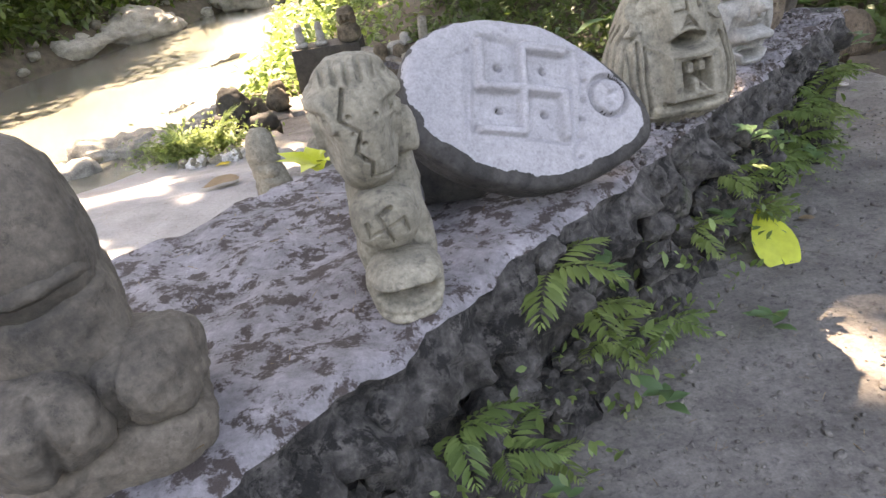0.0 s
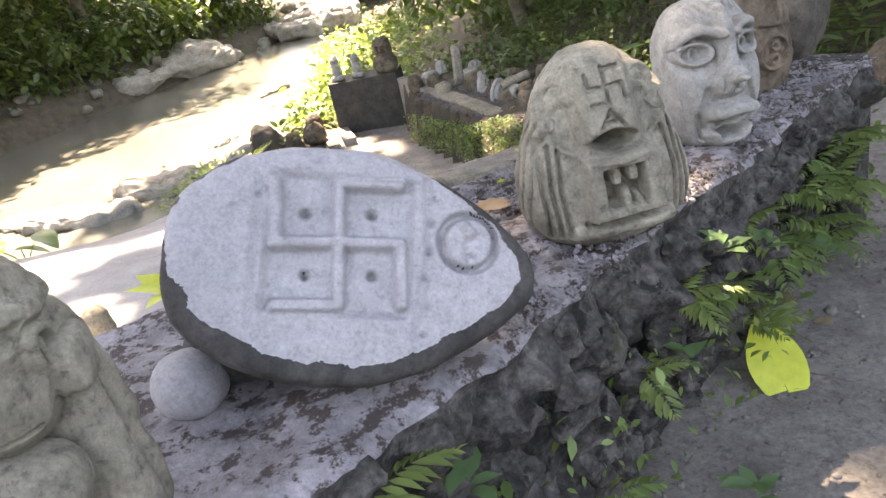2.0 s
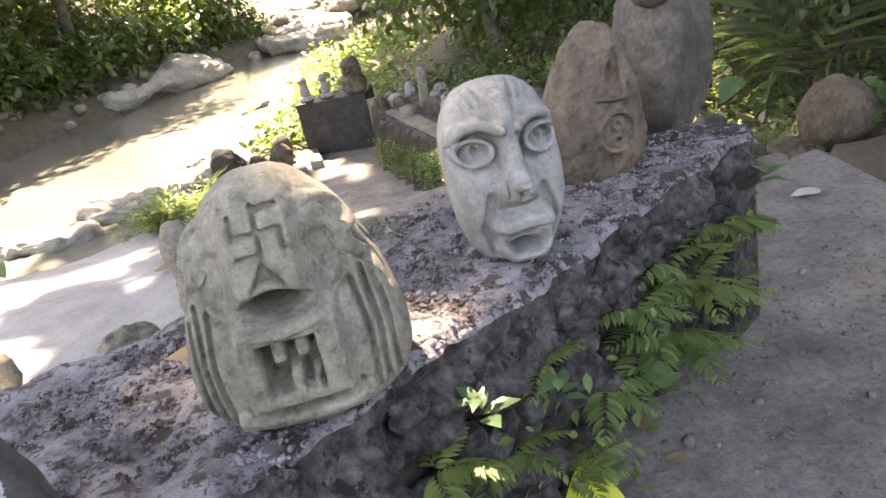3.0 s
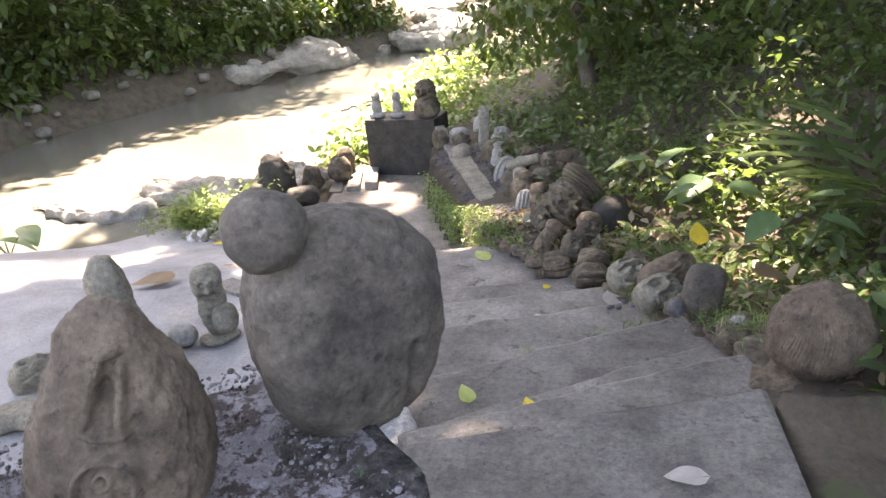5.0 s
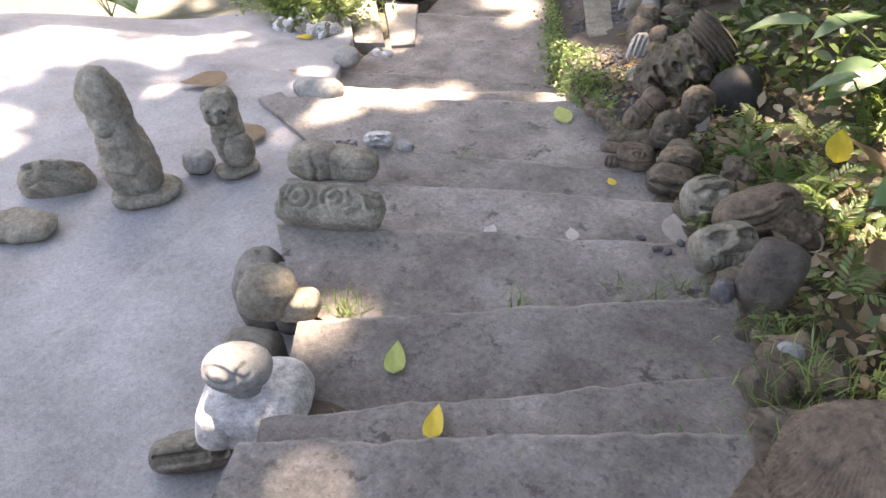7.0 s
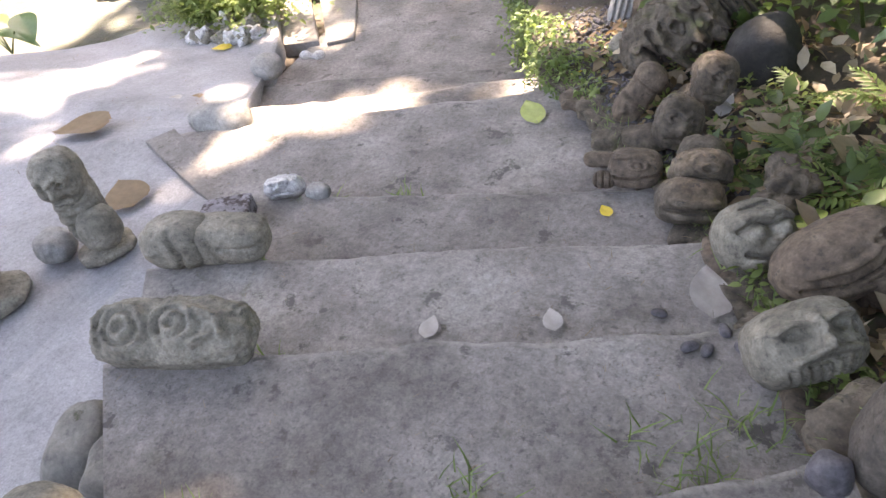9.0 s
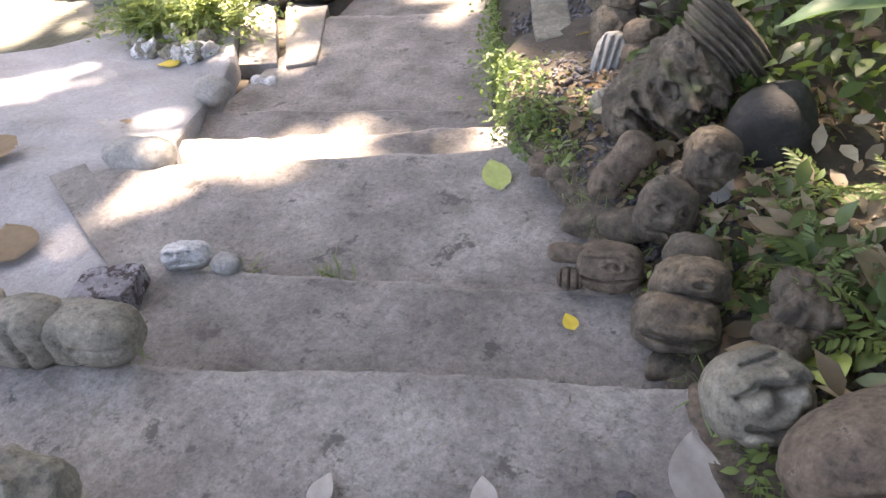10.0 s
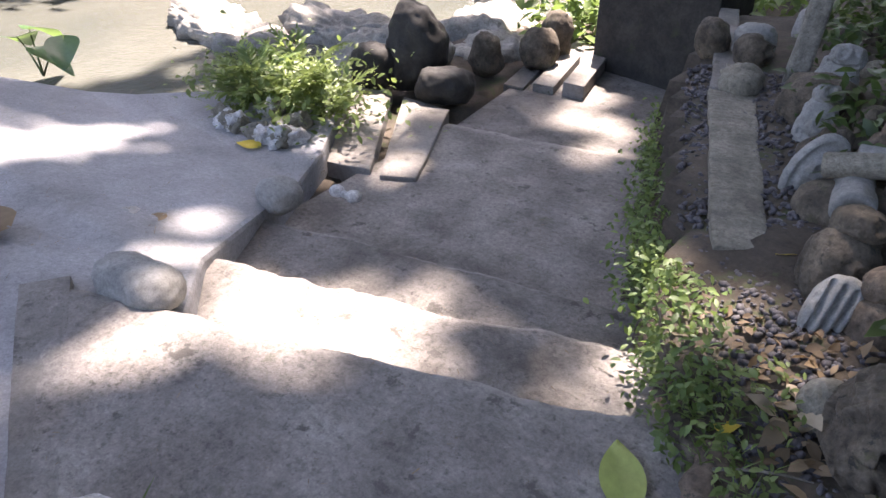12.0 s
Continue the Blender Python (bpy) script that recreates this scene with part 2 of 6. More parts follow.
def lump(size, feats=(), power=2.3, taper=0.0, rough=0.03, seed=1, sub=4, shape=None, foot=0.08, lean=0.0, side_feats=()):
    """Points and faces of one stone, standing on z = 0, its carved side to -y."""
    n, faces = ball(sub)
    size = np.array(size, float)
    r = (np.abs(n) ** power).sum(1) ** (-1 / power)
    q = n * r[:, None]
    q[:, :2] *= (1 + taper * q[:, 2])[:, None]
    if shape:
        q = shape(q)
    pts = q * size / 2
    rel = pts / size.max()
    pts += n * (size.max() * rough * (wobble(rel, 2.4, seed) + 0.35 * wobble(rel, 9.0, seed + 5) + (0.16 * wobble(rel, 26.0, seed + 8, 3) if sub > 3 else 0)))[:, None]
    if feats or side_feats:
        pts = carve(pts, n, feats, side_feats)
    low = -size[2] / 2 * (1 - foot)
    pts[:, 2] = np.maximum(pts[:, 2], low + (pts[:, 2] - low) * 0.15) - low
    if lean:
        pts[:, 0] += lean * pts[:, 2]
    return pts, faces


def stack(*pieces):
    """Several lumps as one mesh: (points, faces), offset and turn about z."""
    verts, faces, k = [], [], 0
    for (p, f), off, turn in pieces:
        c, s = math.cos(radians(turn)), math.sin(radians(turn))
        p = np.c_[p[:, 0] * c - p[:, 1] * s, p[:, 0] * s + p[:, 1] * c, p[:, 2]] + np.array(off)
        verts.append(p)
        faces += [[i + k for i in q] for q in f]
        k += len(p)
    return np.concatenate(verts), faces


def statue(name, shape, material, place, label, category="statue", turn=0.0, tip=(0, 0), group=""):
    ob = mesh_object(name, shape[0], shape[1], material)
    ob.matrix_world = pose(*place, tip[0], tip[1], turn)
    return tagged(ob, label, category, group)


def boulder(name, size, material, place, label, seed, category="stone", turn=0.0, power=2.4, rough=0.06, tip=(0, 0), sub=4, group=""):
    return statue(name, lump(size, (), power, 0.0, rough, seed, sub), material, place, label, category, turn, tip, group)


def prism(name, outline, top, bottom, material, parent=None, bevel=0.015, rough=0.0, seed=1, cell=0.0):
    """An upright block over a polygon, with broken edges."""
    bm = bmesh.new()
    face = bm.faces.new([bm.verts.new((x, y, top)) for x, y in outline])
    if face.normal.z < 0:
        face.normal_flip()
    ext = bmesh.ops.extrude_face_region(bm, geom=[face])
    for v in ext["geom"]:
        if isinstance(v, bmesh.types.BMVert):
            v.co.z = bottom
    bmesh.ops.recalc_face_normals(bm, faces=bm.faces[:])
    if cell:
        for _ in range(7):
            long = [e for e in bm.edges if e.calc_length() > cell * 1.6 and min(v.co.z for v in e.verts) > bottom + 1e-4 or e.calc_length() > 6 * cell]
            if not long:
                break
            bmesh.ops.subdivide_edges(bm, edges=long, cuts=1, use_grid_fill=True)
        bmesh.ops.triangulate(bm, faces=bm.faces[:])
    if bevel:
        sharp = [e for e in bm.edges if len(e.link_faces) == 2 and e.calc_face_angle() > 0.8]
        bmesh.ops.bevel(bm, geom=sharp, offset=bevel, segments=2, profile=0.6, affect="EDGES")
    if rough:
        for v in bm.verts:
            d = noise.fractal(v.co * 5 + Vector((seed, 0, 0)), 1.0, 2.0, 4) * rough
            e = noise.fractal(v.co * 4 + Vector((0, seed, 9)), 1.0, 2.0, 4) * rough
            v.co += Vector((e, d, d * 0.4))
    return from_bm(name, bm, material, parent)


LEAF = (np.array([(0, 0, 0), (-0.2, 0.28, 0.05), (0.2, 0.28, 0.05), (-0.22, 0.6, 0.03), (0.22, 0.6, 0.03), (0, 0.3, 0), (0, 0.62, -0.02), (0, 1, -0.14)]),
        [(0, 5, 1), (0, 2, 5), (1, 5, 6, 3), (5, 2, 4, 6), (3, 6, 7), (6, 4, 7)])
BLADE = (np.array([(-0.03, 0, 0), (0.03, 0, 0), (-0.025, 0.45, 0.03), (0.025, 0.45, 0.03), (0, 1, -0.12)]), [(0, 1, 3, 2), (2, 3, 4)])


def spun(n, tilt, rng):
    """Turns for n leaves: any heading, hanging or rising by about tilt."""
    a, p, r = rng.uniform(0, 2 * np.pi, n), rng.normal(tilt, 0.5, n), rng.normal(0, 0.5, n)
    ca, sa, cp, sp, cr, sr = np.cos(a), np.sin(a), np.cos(p), np.sin(p), np.cos(r), np.sin(r)
    one, nil = np.ones(n), np.zeros(n)
    za = np.stack([ca, -sa, nil, sa, ca, nil, nil, nil, one], 1).reshape(n, 3, 3)
    xa = np.stack([one, nil, nil, nil, cp, -sp, nil, sp, cp], 1).reshape(n, 3, 3)
    ya = np.stack([cr, nil, sr, nil, one, nil, -sr, nil, cr], 1).reshape(n, 3, 3)
    return za @ xa @ ya


def leaves(name, places, sizes, material, tilt=-0.4, template=LEAF, seed=1, parent=None, turns=None):
    rng = np.random.default_rng(seed)
    n = len(places)
    tv, tf = template
    turns = spun(n, tilt, rng) if turns is None else turns
    pts = (np.einsum("nij,kj->nki", turns, tv) * np.asarray(sizes).reshape(-1, 1, 1) + np.asarray(places)[:, None]).reshape(-1, 3)
    me = bpy.data.meshes.new(name)
    loops = np.concatenate([np.array(f) for f in tf])
    counts = np.array([len(f) for f in tf])
    me.vertices.add(len(pts))
    me.vertices.foreach_set("co", pts.astype(np.float32).ravel())
    me.loops.add(len(loops) * n)
    me.loops.foreach_set("vertex_index", (loops[None] + (np.arange(n) * len(tv))[:, None]).ravel().astype(np.int32))
    me.polygons.add(len(counts) * n)
    starts = np.concatenate([[0], np.cumsum(np.tile(counts, n))[:-1]])
    me.polygons.foreach_set("loop_start", starts.astype(np.int32))
    me.materials.append(material)
    me.update(calc_edges=True)
    me.validate()
    ob = new(name, me)
    if parent:
        ob.parent = parent
    return ob


# ---- plan ----
# Parapet line: start, along, and towards the river.
P0, ALONG, ACROSS = Vector((-0.08, 1.22)), Vector((0.664, 0.747)), Vector((-0.747, 0.664))


def on_wall(s, v):
    p = P0 + ALONG * s + ACROSS * v
    return p.x, p.y


def wall_top(s):
    return 0.725 - 0.027 * max(0.0, min(s, 3.2))


# Step edges: left end, right end, height.
NOSES = [
    ((1.62, 4.50), (2.80, 5.00), 0.0),
    ((1.50, 4.80), (2.78, 5.60), -0.18),
    ((1.38, 4.98), (2.76, 6.04), -0.34),
    ((1.06, 5.50), (2.52, 6.54), -0.50),
    ((0.33, 6.14), (2.30, 6.99), -0.66),
    ((-0.12, 6.70), (2.04, 7.50), -0.82),
    ((-0.22, 7.36), (1.74, 7.94), -0.97),
    ((-1.47, 7.95), (0.86, 8.95), -1.12),
    ((-1.50, 8.66), (0.55, 9.50), -1.36),
    ((-1.95, 9.19), (0.30, 9.86), -1.50),
    ((-2.18, 11.32), (-0.60, 11.76), -1.68),
    ((-2.75, 14.10), (-0.95, 13.45), -1.75),
]
RIGHT_Y = [a[1][1] for a in NOSES]
RIGHT_X = [a[1][0] for a in NOSES]
RIGHT_Z = [max(a[2], -1.03) for a in NOSES]
LEFT_Y = [a[0][1] for a in NOSES]
LEFT_X = [a[0][0] for a in NOSES]
NEAR_Y = [-20, 0, 7, 8.6, 9.5, 10.4, 11.3, 13.2, 16, 23, 27, 33, 60]
NEAR_X = [-18, -12, -7.8, -6.3, -5.0, -4.1, -3.8, -4.3, -3.9, -4.8, -3.2, -4.5, -4]
FAR_Y = [-20, 0, 15.6, 19, 22.6, 26, 30.6, 34, 60]
FAR_X = [-24, -17, -13.3, -13, -11.7, -10.4, -8.8, -7.6, -6]


def ground_z(x, y):
    x, y = np.asarray(x, float), np.asarray(y, float)
    s = (x - P0.x) * ALONG.x + (y - P0.y) * ALONG.y
    v = (x - P0.x) * ACROSS.x + (y - P0.y) * ACROSS.y
    right, left = np.interp(y, RIGHT_Y, RIGHT_X), np.interp(y, LEFT_Y, LEFT_X)
    e = x - right
    bank = np.array(RIGHT_Z)[np.clip(np.searchsorted(RIGHT_Y, y), 0, len(RIGHT_Z) - 1)] + 0.015 + 0.10 * np.clip(e, 0, 2.5) + 0.45 * np.clip(e - 2.5, 0, 12)
    upper = np.where(y < 5.0, -0.05 + 0.35 * np.clip(-v - 1.9, 0, 12), bank)
    low = np.where(y > 13.5, -1.75 + 0.30 * np.clip(x + 1.5, 0, 20), np.where(y > 7.6, -1.74, -1.5))
    stair = np.interp(y, RIGHT_Y, [a[2] for a in NOSES]) - 0.45
    z = np.where(v > 0.35, low, upper)
    z = np.where((y > 4.5) & (y < 14.2) & (x < right + 0.02), np.where(x > left, np.minimum(stair, upper), low), np.where((y >= 14.2) & (x < right + 0.02), low, z))
    z = np.where((y > 4.9) & (x >= right + 0.02) & (y < 13.5), bank, z)
    near, far = np.interp(y, NEAR_Y, NEAR_X), np.interp(y, FAR_Y, FAR_X)
    k = np.clip((near + 0.5 - x) / 1.0, 0, 1)
    z = z * (1 - k) + -2.5 * k
    w = far - x
    z = np.where(w > -0.6, np.maximum(-2.5 + 0.9 * np.clip(w + 0.6, 0, 1) + 0.55 * np.clip(w, 0, 30), -2.5), z)
    z = np.where(y > 33, np.maximum(z, -2.4 + 0.22 * (y - 33)), z)
    return z


# ---- setting ----
def sheet(name, xs, ys, height, material):
    gx, gy = np.meshgrid(xs, ys)
    p = np.c_[gx.ravel(), gy.ravel(), height(gx.ravel(), gy.ravel())]
    w, h = len(xs), len(ys)
    f = [(j * w + i, j * w + i + 1, (j + 1) * w + i + 1, (j + 1) * w + i) for j in range(h - 1) for i in range(w - 1)]
    return p, f


def rough_ground(x, y):
    z = ground_z(x, y)
    return z + 0.035 * np.array([noise.fractal(Vector((a * 1.7, b * 1.7, 0)), 1.0, 2.0, 4) for a, b in zip(x, y)])


xs = np.concatenate([[-900, -300, -120, -60, -35, -25], np.arange(-19, -5, 0.45), np.arange(-5, 6, 0.14), np.arange(6, 16, 0.6), [20, 30, 60, 150, 400, 900]])
ys = np.concatenate([[-900, -300, -100, -40, -20, -10, -6], np.arange(-4, 1, 0.4), np.arange(1, 15, 0.14), np.arange(15, 40, 0.7), [45, 60, 100, 250, 900]])
pts, faces = sheet("ground", xs, ys, rough_ground, EARTH)
ground = tagged(mesh_object("ground", pts, faces, EARTH), "dark damp earth bank with leaf litter", "ground", "", "structure")
pts, faces = sheet("water", np.linspace(-26, 1, 30), np.linspace(-20, 60, 60), lambda x, y: np.full(len(x), -2.0), WATER)
tagged(mesh_object("water", pts, faces, WATER), "shallow muddy brown river", "river", "", "structure")

path = prism("path", [on_wall(-4, 0.25), on_wall(-4, -2.0), on_wall(1.6, -1.9), (2.95, 3.6), NOSES[0][1], NOSES[0][0], (1.60, 3.94), on_wall(3.1, 0.25)], 0.0, -1.6, PATH_DIRT, None, 0.03, 0.012, 2, 0.25)
tagged(path, "dark trodden earth footpath beside the parapet", "path", "", "structure")
terrace = prism("terrace", [(1.55, 4.0), (1.7, 5.0), (1.2, 5.9), (0.6, 6.6), (0.4, 7.3), (-0.6, 8.0), (-1.35, 8.6), (-1.8, 9.3), (-2.28, 10.1), (-3.0, 10.98), (-3.5, 10.7), (-4.3, 9.8), (-5.6, 8.8), (-6.8, 7.4), (-7.5, 5.5), (-7.5, 0.0), (-2.2, 0.0)], -1.13, -2.5, TERRACE, None, 0.03, 0.008, 5, 0.3)
for v in terrace.data.vertices:
    if v.co.z > -1.5:
        v.co.z -= 0.40 * max(0.0, min(1.0, (v.co.y - 8.0) / 1.6))
tagged(terrace, "smooth grey concrete riverside terrace", "terrace", "", "structure")


def step(k):
    (al, ar, za), (bl, br, zb) = NOSES[k - 1], NOSES[k]
    n, rows = 72, 6  # the row before the last lies just behind the worn edge
    a0, a1, b0, b1 = (Vector(p) for p in (al, ar, bl, br))
    a1, b1 = a1 + Vector((0.22, 0.06)), b1 + Vector((0.22, 0.06))
    back = (a0 - b0).normalized() * 0.12
    verts, faces = [], []
    for j in range(rows + 1):
        for i in range(n + 1):
            u, w = i / n, (0, 0.25, 0.5, 0.72, 0.88, 0.965, 1.0)[j]
            p = (a0 + back).lerp(a1 + back, u).lerp(b0.lerp(b1, u), w)
            d = noise.fractal(Vector((p.x * 2.2, p.y * 2.2, k)), 1.0, 2.0, 4)
            fwd = (b0 - a0).normalized()
            if j >= rows - 1:
                q = noise.fractal(Vector((u * 7, k * 3.3, 0)), 1.0, 2.0, 5) * (0.06 if k in (7, 8) else 0.028) + noise.noise(Vector((u * 31, k, 2))) * 0.010
                p = p + fwd * q
            z = zb + 0.008 * d - (0.006 if j == rows else 0)
            verts.append((p.x, p.y, z))
    for i in range(n + 1):
        x, y, z = verts[rows * (n + 1) + i]
        verts.append((x, y, zb - 0.5))
    for j in range(rows + 1):
        for i in range(n):
            q = j * (n + 1) + i
            faces.append((q, q + n + 1, q + n + 2, q + 1))
    for side in (0, n):
        col = [j * (n + 1) + side for j in range(rows + 2)]
        base = len(verts)
        for j in col[:-1]:
            verts.append((verts[j][0], verts[j][1], zb - 0.5))
        for j in range(rows):
            quad = (col[j], col[j + 1], base + j + 1, base + j)
            faces.append(quad if side else quad[::-1])
    return verts, faces


stairs = tagged(new("stairs"), "broad worn grey concrete steps descending to the river", "stairs", "", "structure")
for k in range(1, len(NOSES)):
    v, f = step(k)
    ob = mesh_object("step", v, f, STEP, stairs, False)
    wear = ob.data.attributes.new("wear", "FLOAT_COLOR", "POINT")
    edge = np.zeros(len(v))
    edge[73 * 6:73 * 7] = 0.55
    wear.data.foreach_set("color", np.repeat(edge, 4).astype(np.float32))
    bm = bmesh.new()
    bm.from_mesh(ob.data)
    bmesh.ops.recalc_face_normals(bm, faces=bm.faces[:])
    bm.to_mesh(ob.data)
    bm.free()
tagged(prism("wall_tank_side", [(-2.16, 13.45), (-2.1, 14.1), (-0.9, 14.0), (-0.93, 13.3)], -0.84, -2.3, BLACK, None, 0.02, 0.01, 3, 0.3), "dark wet stone retaining wall", "wall", "", "structure")

# ---- parapet ----
parapet = tagged(new("wall_parapet"), "low rubble parapet with mottled mortar top", "wall", "", "structure")


def parapet_section(s0, s1, width0, width1, thick, overhang, seed):
    n, rows = max(8, int((s1 - s0) / 0.016)), 40
    verts, faces = [], []
    for i in range(n + 1):
        s = s0 + (s1 - s0) * i / n
        w = width0 + (width1 - width0) * i / n
        edge = 0.045 * noise.fractal(Vector((s * 5, 3, 0)), 1.0, 2.0, 5)
        for j in range(rows + 1):
            v = edge - overhang + (w - edge + overhang + 0.03 * noise.fractal(Vector((s * 4, seed + 9, 1)), 1.0, 2.0, 4)) * j / rows
            x, y = on_wall(s, v)
            z = wall_top(s) + 0.02 * noise.fractal(Vector((x * 6, y * 6, 3)), 1.0, 2.0, 5) - 0.02 * (j in (0, rows))
            verts.append((x, y, z))
    row = rows + 1
    for i in range(n):
        for j in range(rows):
            q = i * row + j
            faces.append((q, q + row, q + row + 1, q + 1))
    top = mesh_object("mortar_top", verts, faces, CAP, parapet)
    verts, faces = [], []
    depth = 30
    for i in range(n + 1):
        s = s0 + (s1 - s0) * i / n
        edge = 0.045 * noise.fractal(Vector((s * 5, 3, 0)), 1.0, 2.0, 5)
        for j in range(depth + 1):
            k = j / depth
            z = (wall_top(s) - 0.018) * (1 - k) - 0.05 * k
            inset = 0.0 if k < thick else 0.10 * min(1, (k - thick) * 6)
            r = 0.10 * noise.fractal(Vector((s * 6, z * 9, 3)), 0.8, 2.1, 6) * min(1, k * 8)
            x, y = on_wall(s, edge - overhang + inset + r)
            z += (0.02 * noise.fractal(Vector((x * 6, y * 6, 3)), 1.0, 2.0, 5) - 0.002) * max(0.0, 1 - 4 * k)
            verts.append((x, y, z))
    row = depth + 1
    for i in range(n):
        for j in range(depth):
            q = i * row + j
            faces.append((q, q + 1, q + row + 1, q + row))
    mesh_object("rubble_face", verts, faces, SHADED_RUBBLE, parapet)
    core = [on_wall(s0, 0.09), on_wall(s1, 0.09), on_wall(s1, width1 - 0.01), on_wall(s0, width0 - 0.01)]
    prism("wall_core", core, wall_top(s1) - 0.03, -1.6, SHADED_RUBBLE, parapet, 0.0, 0.0, seed, 0.0)


parapet_section(-3.0, 1.05, 0.95, 0.86, 0.22, 0.0, 3)
parapet_section(1.04, 2.34, 0.80, 0.54, 0.2, 0.0, 5)
parapet_section(2.325, 3.16, 0.54, 0.56, 0.2, 0.004, 8)
prism("wall_end_post", [on_wall(3.0, 0.0), on_wall(3.2, 0.0), on_wall(3.2, 0.56), on_wall(3.0, 0.56)], wall_top(3.1) + 0.005, -0.05, SHADED_RUBBLE, parapet, 0.03, 0.02, 4, 0.06)


# Broken stones standing out of the rubble face.
RUBBLE = []
for k in range(8):
    p, f = lump((1.0, 0.75, 0.62), (), 4.0 + 0.5 * (k % 3), 0.0, 0.14, 500 + k, 3, None, -2.0)
    ob = mesh_object("rubble_stone", p - p.mean(0), f, SHADED_RUBBLE, None, False)
    RUBBLE.append(ob.data)
    bpy.data.objects.remove(ob)
RB = np.random.default_rng(91)
for k in range(230):
    s = RB.uniform(-0.9, 3.12)
    z = wall_top(s) * RB.beta(1.5, 1.1) * 0.93
    x, y = on_wall(s, -0.015 + 0.085 * (1 - z / 0.75) + 0.03 * RB.random())
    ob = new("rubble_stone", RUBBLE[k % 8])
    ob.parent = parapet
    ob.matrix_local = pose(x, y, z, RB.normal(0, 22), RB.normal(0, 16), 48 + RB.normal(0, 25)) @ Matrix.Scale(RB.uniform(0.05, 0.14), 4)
GRIT = ball(1)
n = 8000
s, v = 1.15 + 2.0 * RB.beta(0.9, 1.0, n), RB.uniform(-0.02, 0.62, n)
p = np.array([(*on_wall(a, b), wall_top(a) + 0.004) for a, b in zip(s, v)])
tagged(leaves("parapet_grit", p, RB.gamma(2.0, 0.0013, n) + 0.0012, CAP, 0.0, (GRIT[0] * np.array([1.2, 1, 0.7]), [tuple(f) for f in GRIT[1]]), 92), "coarse grey grit bedded in the parapet top", "grit", "", "stuff")
n = 4200
s, v = RB.uniform(-1.5, 4.2, n), -1.75 * RB.beta(1.0, 1.3, n)
p = np.array([(*on_wall(a, b), 0.003) for a, b in zip(s, v)])
tagged(leaves("path_grit", p, RB.gamma(1.6, 0.0022, n) + 0.0015, PATH_DIRT, 0.0, (GRIT[0] * np.array([1.3, 1, 0.6]), [tuple(f) for f in GRIT[1]]), 93), "small loose grit on the footpath", "grit", "", "stuff")

# ---- parapet statues ----
def fish_shape(q):
    x = q[:, 0]
    q = q.copy()
    q[:, 2] *= np.where(x > 0, 1 - 0.62 * np.abs(x) ** 1.5, 1 - 0.12 * x * x)
    q[:, 1] *= np.where(x > 0, 1 - 0.35 * x, 1.0)
    q[:, 1] = np.where(q[:, 1] < 0, -0.62 * np.tanh(-q[:, 1] * 2.2), q[:, 1])
    return q


def spun_line(points, cx, cz, turn):
    c, s = math.cos(radians(turn)), math.sin(radians(turn))
    return [(cx + x * c - z * s, cz + x * s + z * c) for x, z in points]


H_ = 0.098
arms = [[(0, 0), (H_, 0), (H_, -H_)], [(0, 0), (0, H_), (H_, H_)], [(0, 0), (-H_, 0), (-H_, H_)], [(0, 0), (0, -H_), (-H_, -H_)]]
feats = [("lines", [spun_line(a, -0.033, 0.03, 4) for a in arms], 0.0105, 0.018)]
feats += [("box", -0.145, -0.08, 0.08, 0.14, 0.014, -0.010)]
feats += [("bump", *spun_line([(sx * 0.053, sz * 0.05)], -0.033, 0.03, 4)[0], 0.007, 0.007, -0.02) for sx in (-1, 1) for sz in (-1, 1)]
feats += [("ring", 0.177, 0.05, 0.046, 0.006, -0.016), ("bump", 0.177, 0.05, 0.036, 0.036, 0.003), ("bump", 0.176, 0.068, 0.012, 0.012, 0.007), ("bump", 0.183, 0.029, 0.004, 0.004, -0.009),
          ("line", [(0.176, 0.09), (0.190, 0.06), (0.170, 0.045), (0.178, 0.01)], 0.004, -0.004),
          ("line", [(0.105, 0.15), (0.112, 0.02), (0.095, -0.11)], 0.006, -0.006), ("line", [(-0.165, 0.13), (-0.16, -0.11)], 0.005, -0.004)]
feats += [("bump", 0.118 - 0.002 * k, 0.12 - 0.045 * k, 0.005, 0.005, -0.010) for k in range(6)]
feats += [("bump", -0.20 + 0.018 * k, 0.075 + 0.012 * k, 0.005, 0.004, -0.006) for k in range(8)]
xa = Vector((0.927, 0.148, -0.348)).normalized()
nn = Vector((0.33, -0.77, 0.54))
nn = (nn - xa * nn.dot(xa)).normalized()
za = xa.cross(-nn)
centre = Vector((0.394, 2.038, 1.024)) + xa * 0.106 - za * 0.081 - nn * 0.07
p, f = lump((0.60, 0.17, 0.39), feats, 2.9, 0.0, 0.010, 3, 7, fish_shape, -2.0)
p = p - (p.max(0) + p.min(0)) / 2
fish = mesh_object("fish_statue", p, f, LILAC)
fish.data.materials.append(SHADED_STONE)
span = np.abs(p).max(0)


# Picks outline, lower and back faces, whose shade is painted with the dark stone.
def shaded_rim(g):
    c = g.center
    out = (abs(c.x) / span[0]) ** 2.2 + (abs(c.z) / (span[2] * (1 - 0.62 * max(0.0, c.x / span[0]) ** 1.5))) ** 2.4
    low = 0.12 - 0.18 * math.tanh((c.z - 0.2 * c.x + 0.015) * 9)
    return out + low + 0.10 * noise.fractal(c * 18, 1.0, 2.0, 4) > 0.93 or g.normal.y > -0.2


fish.data.polygons.foreach_set("material_index", np.array([int(shaded_rim(g)) for g in fish.data.polygons]))
